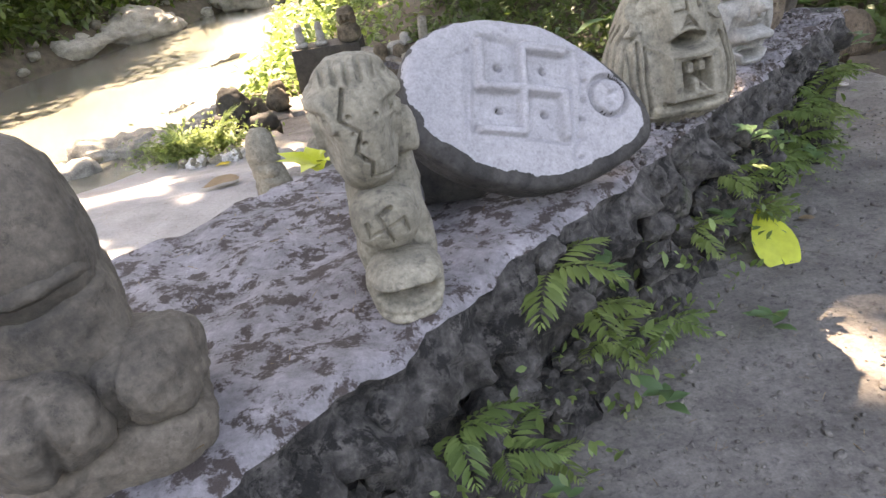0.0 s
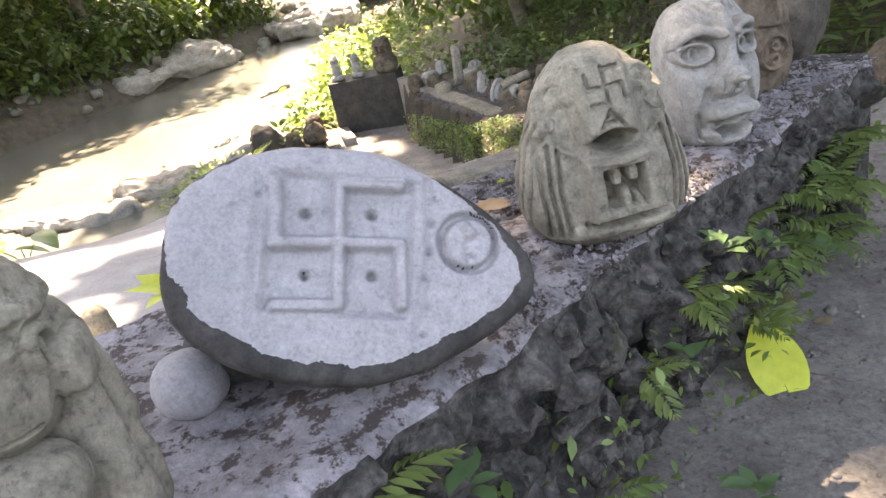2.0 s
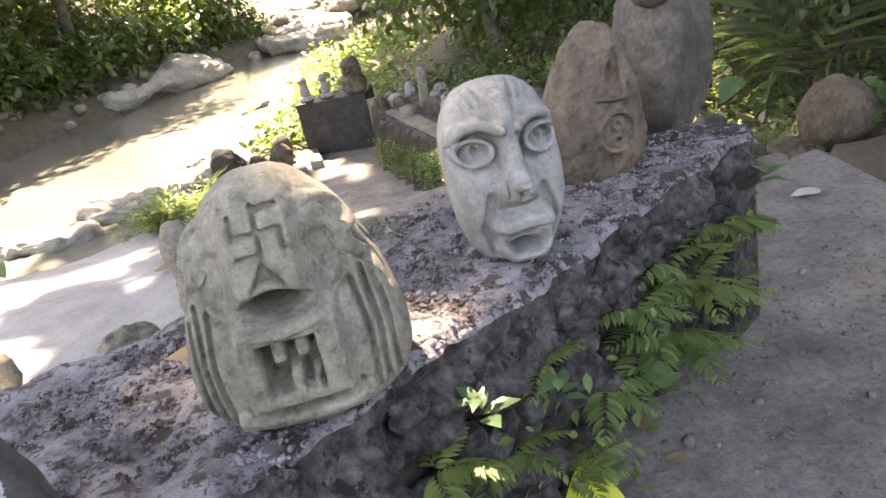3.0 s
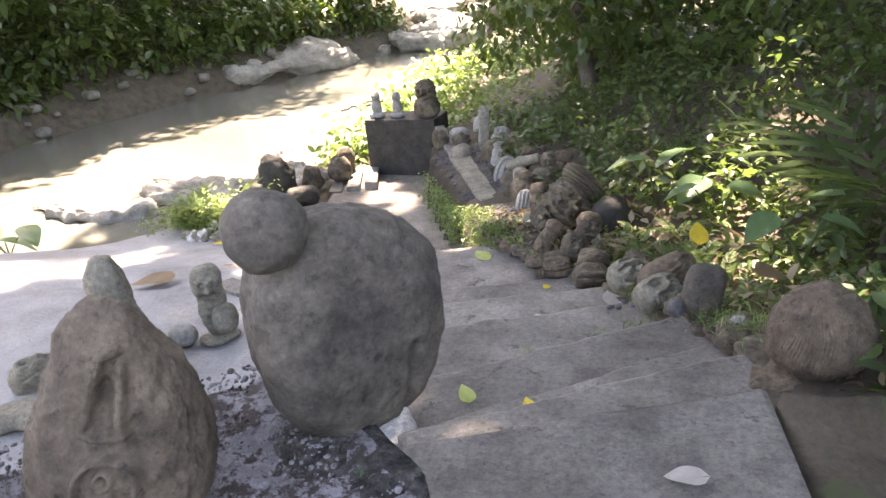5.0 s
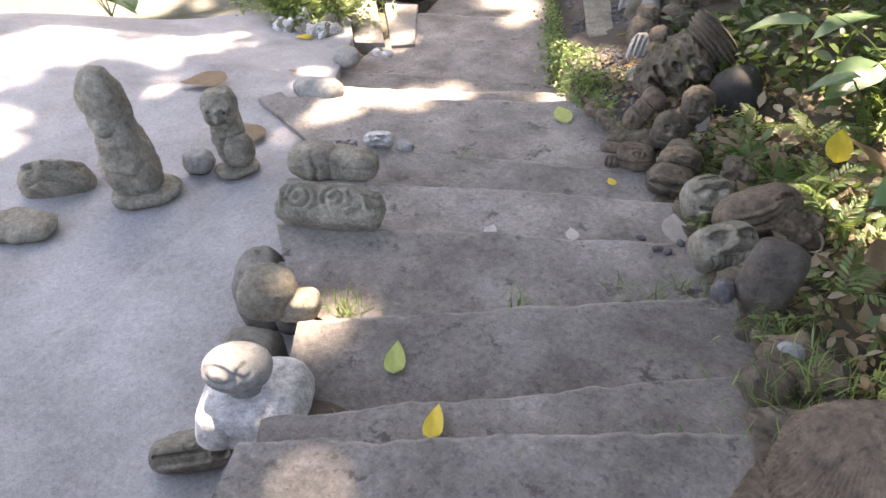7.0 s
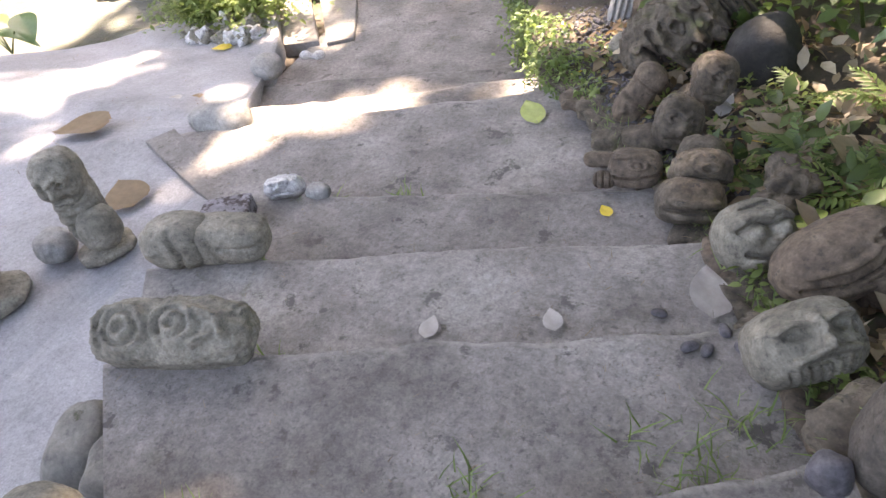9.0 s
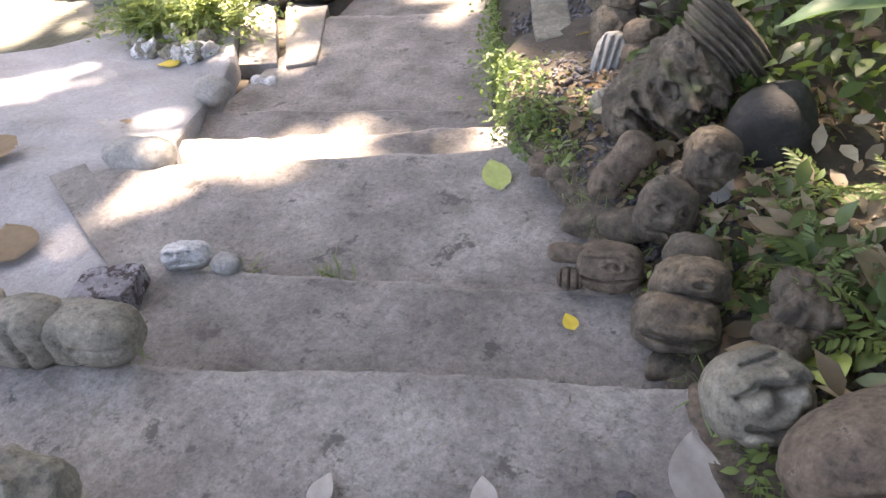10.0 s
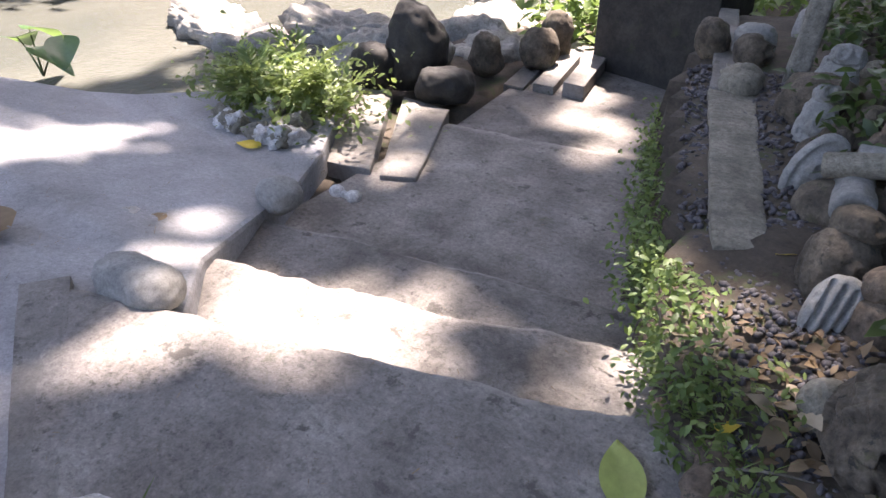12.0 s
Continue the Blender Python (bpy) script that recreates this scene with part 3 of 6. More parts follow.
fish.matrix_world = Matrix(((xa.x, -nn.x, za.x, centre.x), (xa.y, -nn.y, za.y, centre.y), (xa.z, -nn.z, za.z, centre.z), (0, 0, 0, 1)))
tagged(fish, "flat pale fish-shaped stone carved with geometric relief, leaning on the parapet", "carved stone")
boulder("prop_stone", (0.26, 0.14, 0.15), SHADED_STONE, (*on_wall(0.86, 0.34), 0.70), "dark stone wedged under the fish-shaped carving", 22)

# Narrow figure with zigzag brow and clasped bowl.
back = lump((0.135, 0.11, 0.40), [], 3.4, -0.05, 0.03, 4, 5, side_feats=[("line", [(0.0, -0.15), (0.01, 0.12)], 0.012, -0.008)])
head_f = [("line", [(-0.014, 0.075), (-0.027, 0.032), (0.002, 0.010), (-0.012, -0.024), (0.011, -0.046), (0.006, -0.072), (0.044, -0.076)], 0.0032, -0.009),
          ("bump", 0.0, -0.01, 0.05, 0.10, 0.022), ("line", [(-0.08, 0.045), (-0.05, 0.06), (-0.045, 0.02)], 0.012, 0.012), ("line", [(0.055, 0.09), (0.06, 0.05), (0.05, 0.03)], 0.010, -0.014), ("bump", -0.055, -0.03, 0.018, 0.05, -0.014), ("bump", 0.055, -0.02, 0.014, 0.05, -0.016)]
head_f += [("bump", x, z, 0.0042, 0.0042, -0.007) for x, z in ((-0.012, 0.036), (-0.011, 0.009), (0.004, -0.010), (0.0, -0.037), (-0.05, 0.03), (0.03, 0.03))]
head_f += [("line", [(-0.066 + 0.021 * k, 0.13), (-0.062 + 0.0195 * k, 0.086)], 0.0045, -0.011) for k in range(7)]
head_s = [("ring", -0.01, 0.0, 0.026, 0.007, 0.011), ("bump", -0.01, 0.0, 0.010, 0.010, 0.007), ("line", [(-0.06, 0.06), (0.0, 0.05), (0.05, 0.06)], 0.014, 0.012)]
head = lump((0.132, 0.135, 0.225), head_f, 3.0, 0.15, 0.022, 6, 7, side_feats=head_s)
muzzle = lump((0.118, 0.11, 0.108), [("lines", [[(-0.03, -0.012), (-0.002, 0.0), (0.03, 0.012), (0.034, -0.014)], [(0.008, -0.03), (-0.002, 0.0), (-0.012, 0.024), (0.012, 0.034)], [(-0.03, -0.012), (-0.032, 0.012)]], 0.003, -0.007)], 2.5, 0.08, 0.02, 8, 6)
bowl = lump((0.135, 0.13, 0.125), [("bump", 0.004, 0.006, 0.042, 0.018, -0.055), ("line", [(-0.05, 0.036), (0.0, 0.030), (0.05, 0.038)], 0.010, 0.010), ("line", [(-0.05, -0.035), (0.0, -0.045), (0.05, -0.033)], 0.010, 0.008)], 2.6, 0.12, 0.025, 9, 6)
nub = lump((0.05, 0.07, 0.075), (), 4.0, 0.0, 0.05, 10, 4)
figure = stack((back, (0.015, 0.035, 0), 0), (head, (-0.004, -0.012, 0.238), 0), (muzzle, (0.008, -0.070, 0.138), 0), (bowl, (0.022, -0.082, 0.0), 0), (nub, (0.066, 0.01, 0.275), 10))
statue("standing_statue", figure, TAN, (0.128, 1.675, 0.70), "tan carved stone figure with zigzag brow and clasped bowl", "statue", 6)

trunk = lump((0.215, 0.205, 0.30), [("line", [(-0.12, 0.115), (0.0, 0.10), (0.12, 0.12)], 0.014, 0.014), ("line", [(-0.12, 0.085), (0.0, 0.07), (0.12, 0.09)], 0.009, -0.010), ("line", [(-0.1, -0.08), (0.1, -0.09)], 0.01, -0.010)], 3.2, -0.03, 0.03, 11, 6)
capd = lump((0.205, 0.20, 0.25), [("line", [(-0.01, 0.13), (0.005, 0.05)], 0.008, -0.018)], 2.7, -0.10, 0.022, 12, 6)
feet = lump((0.15, 0.17, 0.125), [("line", [(0.0, -0.05), (0.0, 0.05)], 0.008, -0.01)], 2.8, -0.05, 0.05, 13, 5)
base = lump((0.29, 0.25, 0.12), (), 3.4, 0.06, 0.04, 14, 5)
squat = stack((base, (0.01, 0, -0.02), 0), (trunk, (-0.02, 0.03, 0.06), 0), (capd, (-0.025, 0.03, 0.235), 0), (feet, (-0.045, -0.085, 0.075), 12), (feet, (0.085, -0.035, 0.075), -28))
statue("seated_statue", squat, DARKSTONE, (-0.285, 1.315, 0.715), "rounded brown stone figure with a domed cap", "statue", 20)
boulder("round_stone", (0.13, 0.12, 0.12), LILAC, (0.135, 2.0, 0.70), "smooth blue-grey round stone on the parapet", 15, "stone", 0, 2.1, 0.02)

# Gaping animal head with ribbed cheeks.
beast_f = [("box", -0.058, 0.045, 0.052, 0.25, 0.016, 0.015), ("bump", -0.002, 0.036, 0.036, 0.019, -0.075),
           ("bump", 0.088, 0.07, 0.026, 0.07, -0.024), ("bump", -0.092, 0.07, 0.026, 0.07, -0.024),
           ("box", -0.076, -0.125, 0.082, 0.012, 0.014, 0.020), ("lines", [[(-0.105, 0.034), (-0.07, 0.012), (0.0, 0.004), (0.075, 0.014), (0.105, 0.044)]], 0.006, 0.008), ("lines", [[(-0.073, 0.0), (-0.076, -0.12)], [(0.079, 0.0), (0.082, -0.12)]], 0.007, 0.008),
           ("box", -0.042, -0.095, 0.042, -0.012, 0.005, -0.055), ("box", -0.026, -0.046, -0.004, -0.014, 0.004, 0.046), ("box", 0.010, -0.046, 0.032, -0.014, 0.004, 0.046), ("box", -0.008, -0.096, 0.012, -0.062, 0.004, 0.046), ("box", 0.024, -0.096, 0.036, -0.080, 0.004, 0.046),
           ("line", [(-0.078, -0.122), (0.086, -0.122)], 0.008, -0.022), ("line", [(-0.10, -0.146), (0.10, -0.146)], 0.016, 0.016)]
beast_f += [("lines", [[(-0.036, 0.168), (-0.036, 0.142), (0.034, 0.142), (0.034, 0.118)], [(0.0, 0.178), (0.0, 0.108)], [(0.0, 0.174), (0.034, 0.174)], [(-0.036, 0.112), (0.0, 0.112)], [(-0.026, 0.066), (-0.002, 0.098), (0.022, 0.066)], [(-0.016, 0.076), (0.012, 0.076)]], 0.0036, -0.011)]
beast_f += [("line", [(sx * (0.112 + 0.017 * k), 0.03 + 0.012 * k), (sx * (0.122 + 0.016 * k), -0.05), (sx * (0.114 + 0.018 * k), -0.15)], 0.0045, -0.013) for sx in (-1, 1) for k in range(3)]
beast_s = [("ring", -0.06, 0.135, 0.030, 0.009, 0.016), ("bump", -0.06, 0.135, 0.012, 0.014, 0.012), ("bump", -0.045, 0.135, 0.010, 0.010, -0.02)]
beast_s += [("line", [(-0.085 + 0.040 * k, 0.085 - 0.004 * k), (-0.055 + 0.042 * k, 0.03), (-0.065 + 0.040 * k, -0.05), (-0.045 + 0.038 * k, -0.17)], 0.0055, -0.016) for k in range(4)]
statue("beast_statue", lump((0.335, 0.27, 0.43), beast_f, 2.7, -0.36, 0.012, 16, 7, side_feats=beast_s), TAN, (0.925, 2.535, 0.672), "tan stone animal head with bared teeth and ribbed cheeks", "statue", 11)

face_f = [("line", [(0.0, 0.175), (0.0, 0.10), (0.0, 0.02)], 0.022, 0.036), ("bump", 0.002, -0.004, 0.044, 0.040, 0.040),
          ("lines", [[(-0.114, 0.108), (-0.085, 0.132), (-0.055, 0.137), (-0.026, 0.122)], [(0.114, 0.108), (0.085, 0.132), (0.055, 0.137), (0.026, 0.122)]], 0.014, 0.026),
          ("bump", -0.072, 0.083, 0.050, 0.036, -0.034), ("bump", 0.074, 0.083, 0.050, 0.036, -0.034),
          ("oval", -0.072, 0.080, 0.036, 0.025, 0.24, 0.030), ("oval", 0.074, 0.080, 0.036, 0.025, 0.24, 0.030), ("bump", -0.070, 0.080, 0.024, 0.018, 0.020), ("bump", 0.074, 0.080, 0.024, 0.018, 0.020), ("bump", -0.066, 0.078, 0.008, 0.010, -0.018), ("bump", 0.072, 0.078, 0.008, 0.010, -0.018),
          ("line", [(-0.046, -0.080), (0.0, -0.076), (0.046, -0.080)], 0.021, 0.044), ("bump", 0.0, -0.116, 0.030, 0.010, -0.022), ("bump", 0.0, -0.142, 0.028, 0.011, -0.045),
          ("line", [(-0.050, -0.140), (-0.03, -0.165), (0.03, -0.166), (0.052, -0.138)], 0.014, 0.036), ("bump", -0.10, -0.03, 0.050, 0.07, 0.014), ("bump", 0.10, -0.03, 0.050, 0.07, 0.014), ("line", [(-0.055, -0.02), (-0.075, -0.09), (-0.06, -0.15)], 0.010, -0.012), ("line", [(0.055, -0.02), (0.075, -0.09), (0.06, -0.15)], 0.010, -0.012)]
face_f += [("line", [(sx * (0.012 + 0.018 * k), 0.174 - 0.003 * k), (sx * (0.02 + 0.022 * k), 0.21)], 0.004, -0.009) for sx in (-1, 1) for k in range(6)]
face_f += [("lines", [[(-0.024, 0.016), (-0.024, -0.02)], [(-0.004, 0.018), (0.016, 0.018), (0.016, -0.002), (-0.004, -0.002), (-0.004, -0.022), (0.016, -0.022)]], 0.003, -0.008)]
statue("face_statue", lump((0.25, 0.235, 0.415), face_f, 2.7, 0.05, 0.009, 17, 7, None, 0.05), GREY, (1.298, 3.01, 0.642), "pale grey stone head with heavy brows and open lips", "statue", 14, (-4, 0))

disc_f = [("ring", 0.030, -0.055, 0.050, 0.006, 0.016), ("bump", 0.030, -0.055, 0.05, 0.05, 0.014), ("ring", 0.030, -0.036, 0.013, 0.005, 0.008), ("ring", 0.030, -0.076, 0.013, 0.005, 0.008), ("bump", 0.030, -0.036, 0.005, 0.005, -0.01), ("bump", 0.030, -0.076, 0.005, 0.005, -0.01),
          ("lines", [[(-0.005, 0.035), (0.025, 0.15), (0.045, 0.15)], [(0.058, 0.03), (0.054, 0.13)], [(-0.005, 0.032), (0.06, 0.026)]], 0.008, 0.014), ("bump", 0.025, 0.08, 0.016, 0.035, -0.014)]
statue("emblem_stone", lump((0.28, 0.20, 0.44), disc_f, 2.5, -0.44, 0.03, 18, 7, None, 0.08, 0.12), BROWN, (1.530, 3.45, 0.635), "brown pointed stone carved with a round emblem", "carved stone", 12)


def slab_shape(q):
    q = q.copy()
    q[:, 2] -= (0.22 * q[:, 0] ** 2 + 0.16 * np.clip(q[:, 0], 0, 1)) * np.clip(q[:, 2], 0, 1)
    q[:, :2] *= (1 - 0.24 * np.clip(-q[:, 2] - 0.1, 0, 1))[:, None]
    return q


slab_f = [("line", [(0.09, -0.05), (0.08, -0.22)], 0.012, -0.012)]
tall = lump((0.39, 0.21, 0.49), slab_f, 3.4, 0.05, 0.03, 19, 6, slab_shape)
knob = lump((0.145, 0.14, 0.145), [], 2.1, 0.0, 0.035, 20, 5)
statue("tall_stone", stack((tall, (0, 0, 0), 0), (knob, (-0.150, -0.060, 0.410), 0)), DARKSTONE, (1.835, 3.79, 0.625), "tall dark upright stone with a round ball on top", "carved stone", 50)


# ---- terrace and stair stones ----
def face_feats(w, h, k=1.0):
    a = 0.10 * min(w, h) * k
    f = [("line", [(-0.32 * w, 0.16 * h), (-0.16 * w, 0.22 * h), (0, 0.15 * h), (0.16 * w, 0.22 * h), (0.32 * w, 0.16 * h)], 0.05 * w, a), ("bump", 0, 0.02 * h, 0.11 * w, 0.17 * h, a * 1.4), ("bump", 0, -0.10 * h, 0.16 * w, 0.07 * h, a * 0.9),
         ("line", [(-0.24 * w, -0.27 * h), (0, -0.23 * h), (0.24 * w, -0.27 * h)], 0.025 * w, -a * 1.3), ("line", [(-0.22 * w, -0.33 * h), (0.22 * w, -0.33 * h)], 0.04 * w, a * 0.7)]
    for sx in (-1, 1):
        f += [("oval", sx * 0.21 * w, 0.09 * h, 0.09 * w, 0.055 * h, 0.35, a * 0.7), ("bump", sx * 0.21 * w, 0.09 * h, 0.03 * w, 0.03 * h, -a), ("bump", sx * 0.30 * w, -0.1 * h, 0.13 * w, 0.14 * h, a * 0.7)]
    return f


def carved_head(name, size, material, place, label, turn=0.0, tip=(0, 0), seed=1, taper=0.0, power=2.6, category="carved head", group="", sub=5, k=1.15):
    return statue(name, lump(size, face_feats(size[0], size[2], k), power, taper, 0.045, seed, sub), material, place, label, category, turn, tip, group)


tz = -1.145
body = lump((0.33, 0.33, 0.62), [("line", [(-0.1, 0.0), (0.1, -0.04)], 0.02, 0.03), ("line", [(-0.12, 0.16), (0.12, 0.13)], 0.02, 0.02)], 2.7, -0.16, 0.045, 31, 5)
top = lump((0.27, 0.26, 0.56), [("bump", 0.0, -0.1, 0.06, 0.05, 0.03), ("line", [(-0.12, -0.02), (0.12, -0.05)], 0.015, -0.015)], 2.5, -0.05, 0.035, 32, 5)
knee = lump((0.20, 0.22, 0.24), (), 2.3, 0.0, 0.03, 33, 4)
foot = lump((0.46, 0.34, 0.10), (), 3.0, 0.0, 0.04, 34, 3)
statue("tall_statue", stack((foot, (0.05, 0, 0), 20), (body, (0, 0, 0.06), 0), (top, (-0.03, 0.02, 0.42), 0), (knee, (0.12, -0.06, 0.10), 0)), TAN, (-1.25, 6.40, tz), "tall drab stone figure with a long domed head on the terrace", "statue", 30)
ribs = [("line", [(-0.1, 0.10 - 0.045 * k), (0.1, 0.13 - 0.045 * k)], 0.010, -0.015) for k in range(5)]
body = lump((0.21, 0.22, 0.50), ribs, 2.6, 0.05, 0.035, 35, 5)
foot = lump((0.30, 0.26, 0.06), (), 3.2, 0.0, 0.04, 37, 3)
statue("hugging_statue", stack((foot, (0, 0, 0), 30), (body, (0, 0, 0.05), 0), (lump((0.24, 0.22, 0.30), face_feats(0.24, 0.3), 2.4, 0.1, 0.03, 36, 5), (-0.01, -0.01, 0.36), 0), (knee, (0.07, -0.08, 0.10), 0)), TAN, (-0.88, 6.96, tz), "small drab carved figure hugging its ribbed body", "statue", 35)
boulder("round_stone", (0.22, 0.21, 0.17), GREY, (-1.13, 6.84, tz), "dark grey round stone on the terrace", 38)
carved_head("fallen_carving", (0.50, 0.32, 0.26), TAN, (-1.80, 6.12, tz), "tan carved head lying on the terrace", 40, (-60, 0), 39)
boulder("fallen_slab", (0.46, 0.30, 0.13), TAN, (-1.62, 5.74, tz), "pale flat carved slab lying on the terrace", 40, "carved stone", 25, 3.0)
boulder("leaning_stone", (0.26, 0.22, 0.64), WHITE, (-2.95, 5.35, tz), "pale upright stone standing on the terrace", 41, "stone", 0, 2.4, 0.04, (0, -14))
boulder("leaning_stone", (0.22, 0.2, 0.34), TAN, (-2.75, 5.95, tz), "pale upright stone standing on the terrace", 42, "stone", 0, 2.4, 0.04, (0, -6))

oval = lump((0.24, 0.19, 0.15), [("oval", -0.04, 0.03, 0.05, 0.022, 0.35, -0.008), ("oval", 0.05, 0.045, 0.022, 0.014, 0.4, -0.006)], 2.2, 0.0, 0.01, 43, 5)
neck = lump((0.12, 0.12, 0.10), (), 3.0, 0.0, 0.02, 44, 3)
plinth = lump((0.37, 0.35, 0.15), [("line", [(-0.1, 0.1), (-0.05, 0.0), (-0.08, -0.1)], 0.005, -0.012), ("line", [(0.08, 0.1), (0.06, -0.1)], 0.005, -0.012)], 5.0, -0.10, 0.02, 45, 5)
statue("pedestal", plinth, WHITE, (1.24, 5.07, -0.505), "whitewashed round pedestal with cracked top", "pedestal", 30)
statue("oval_statue", stack((neck, (0, 0, 0), 0), (oval, (-0.01, 0.0, 0.05), 0)), GREY, (1.23, 5.06, -0.385), "grey oval stone head with incised eye on a pedestal", "statue", 30)
lying = lump((0.26, 0.25, 0.24), [("bump", 0.02, 0.03, 0.008, 0.006, -0.012), ("bump", 0.07, 0.05, 0.008, 0.006, -0.012)], 2.2, 0.0, 0.03, 46, 5)
tail = lump((0.24, 0.16, 0.13), (), 2.8, 0.0, 0.05, 47, 4)
statue("lying_figure", stack((lying, (0, 0, 0), 0), (tail, (0.11, -0.02, 0.0), -10)), TAN, (0.82, 5.58, -0.62), "pale tan round-headed stone figure lying on a step", "statue", 30)
swirl = [("ring", -0.13, 0.0, 0.035, 0.014, 0.013), ("ring", -0.13, 0.0, 0.075, 0.014, 0.012), ("ring", 0.05, 0.01, 0.03, 0.014, 0.013), ("ring", 0.05, 0.01, 0.07, 0.014, 0.012), ("line", [(0.12, 0.06), (0.20, 0.03), (0.23, -0.03)], 0.012, 0.02), ("line", [(0.13, -0.06), (0.19, -0.03)], 0.012, 0.018), ("line", [(-0.22, -0.05), (-0.24, 0.03), (-0.2, 0.07)], 0.012, 0.02)]
statue("flat_relief", lump((0.58, 0.20, 0.25), swirl, 3.0, 0.0, 0.05, 48, 6), TAN, (0.62, 6.19, -0.63), "long brown slab carved with swirling relief, lying on a step", "carved stone", 20, (-62, 0))
stub = lump((0.32, 0.24, 0.22), [("line", [(0.02, 0.10), (0.06, 0.0), (0.03, -0.1)], 0.012, -0.014), ("bump", -0.08, 0.02, 0.03, 0.02, 0.012)], 2.8, -0.05, 0.02, 49, 5)
trunk = lump((0.40, 0.21, 0.185), [("line", [(-0.02, 0.08), (0.02, -0.08)], 0.012, -0.012), ("line", [(0.03, 0.02), (0.18, 0.01)], 0.01, -0.01)], 3.4, 0.0, 0.02, 59, 5)
statue("lying_figure", stack((stub, (-0.13, 0, 0), 0), (trunk, (0.07, 0.02, 0.0), 0)), TAN, (0.15, 6.85, -0.825), "drab stub of a stone figure lying on a step", "statue", 18)
ob = prism("block_stone", [(-0.13, -0.10), (0.13, -0.09), (0.12, 0.10), (-0.12, 0.09)], 0.10, 0.0, CAP, None, 0.008, 0.004, 6, 0.05)
ob.matrix_world = pose(-0.12, 7.19, -0.975, 0, 0, 28)
tagged(ob, "dark mottled square stone block on a step", "stone block")
carved_head("small_carving", (0.20, 0.17, 0.13), WHITE, (0.02, 7.46, -1.0), "small pale carved head at the step edge", 30, (-40, 0), 50)
boulder("small_stone", (0.14, 0.11, 0.08), GREY, (0.19, 7.52, -1.0), "small grey stone at the step edge", 51)
boulder("pale_rock", (0.46, 0.26, 0.19), GREY, (-1.15, 8.20, -1.20), "large smooth pale rock at the edge of the landing", 52, "rock", 8, 2.3, 0.05)
boulder("pale_rock", (0.27, 0.24, 0.20), GREY, (-1.79, 9.37, -1.50), "small pale rock beside the steps", 53, "rock", 0, 2.4, 0.05)
a = lump((0.10, 0.09, 0.07), (), 2.3, 0.0, 0.05, 54, 3)
statue("bone_stone", stack((a, (0, 0, 0), 0), (a, (0.13, 0.02, 0), 40), (lump((0.16, 0.05, 0.05), (), 2.3, 0, 0.05, 55, 3), (0.065, 0.01, 0), 0)), WHITE, (-1.66, 9.70, -1.50), "pale bone-shaped stone on a step", "stone", 0)
boulder("side_block", (0.30, 0.26, 0.30), BANKROCK, (0.62, 5.55, tz), "dark rubble block shoring the stair side", 56, "stone", 20, 3.4, 0.05)
boulder("side_block", (0.26, 0.34, 0.42), BANKROCK, (0.36, 5.92, tz), "dark rubble block shoring the stair side", 57, "stone", 30, 3.4, 0.05)
boulder("side_block", (0.24, 0.22, 0.36), BANKROCK, (0.66, 5.88, -1.02), "dark rubble block shoring the stair side", 58, "stone", 30, 5.0, 0.05)
for k, (x, y, w, h) in enumerate(((-3.22, 11.5, 0.46, 0.42), (-2.95, 11.75, 0.54, 0.78), (-2.52, 11.66, 0.48, 0.30))):
    boulder("dark_boulder", (w, w * 0.8, h), BLACK, (x, y, -1.68), "dark pitted boulder beside the lower landing", 60 + k, "boulder", 20 * k, 2.3, 0.09)
for k, (x, y, w, h) in enumerate(((-2.75, 12.5, 0.32, 0.42), (-2.5, 13.0, 0.4, 0.4), (-2.55, 13.4, 0.3, 0.5), (-3.3, 12.3, 0.5, 0.3))):
    boulder("mossy_boulder", (w, w * 0.85, h), MOSSY if k < 3 else SHELF, (x, y, -1.72), "mossy boulder beside the bathing steps", 65 + k, "boulder", 30 * k, 2.3, 0.09)

# Sloping kerb slabs and bathing steps.
for k, out in enumerate((((-2.30, 10.14), (-1.96, 10.25), (-2.94, 11.43), (-3.27, 11.30)), ((-1.87, 10.25), (-1.65, 10.39), (-2.30, 11.46), (-2.80, 11.43)))):
    tagged(prism("kerb_slab", out, -1.63 - 0.01 * k, -1.9, CONCRETE, None, 0.015, 0.008, 4 + k, 0.12), "flat concrete kerb slab beside the steps", "kerb slab", "kerb slabs beside the landing")
for k in range(3):
    x, y = -2.47 + 0.27 * k, 12.42 + 0.08 * k
    tagged(prism("bathing_step", [(x, y), (x + 0.20, y + 0.04), (x - 0.10, y + 0.95), (x - 0.28, y + 0.9)], -1.72 + 0.05 * k, -2.1, CONCRETE, None, 0.01, 0.005, k, 0.15), "narrow concrete bathing step", "step", "narrow bathing steps")

# Tank shrine figures.
for x, y, h, w in ((-1.98, 13.62, 0.42, 0.2), (-1.62, 13.6, 0.40, 0.19)):
    fig = stack((lump((w * 1.2, w * 1.1, 0.10), (), 3.0, 0, 0.03, 70, 3), (0, 0, 0), 0), (lump((w * 0.8, w * 0.8, h * 0.6), (), 2.5, -0.1, 0.04, 71, 4), (0, 0, 0.07), 0), (lump((w * 0.7, w * 0.7, h * 0.45), face_feats(w * 0.7, h * 0.45), 2.3, 0, 0.03, 72, 4), (0, 0, h * 0.58), 0))
    statue("guardian_figure", fig, GREY, (x, y, -0.84), "small pale guardian figure on the tank wall", "statue", 10, (0, 0), "guardian figures on the tank wall")
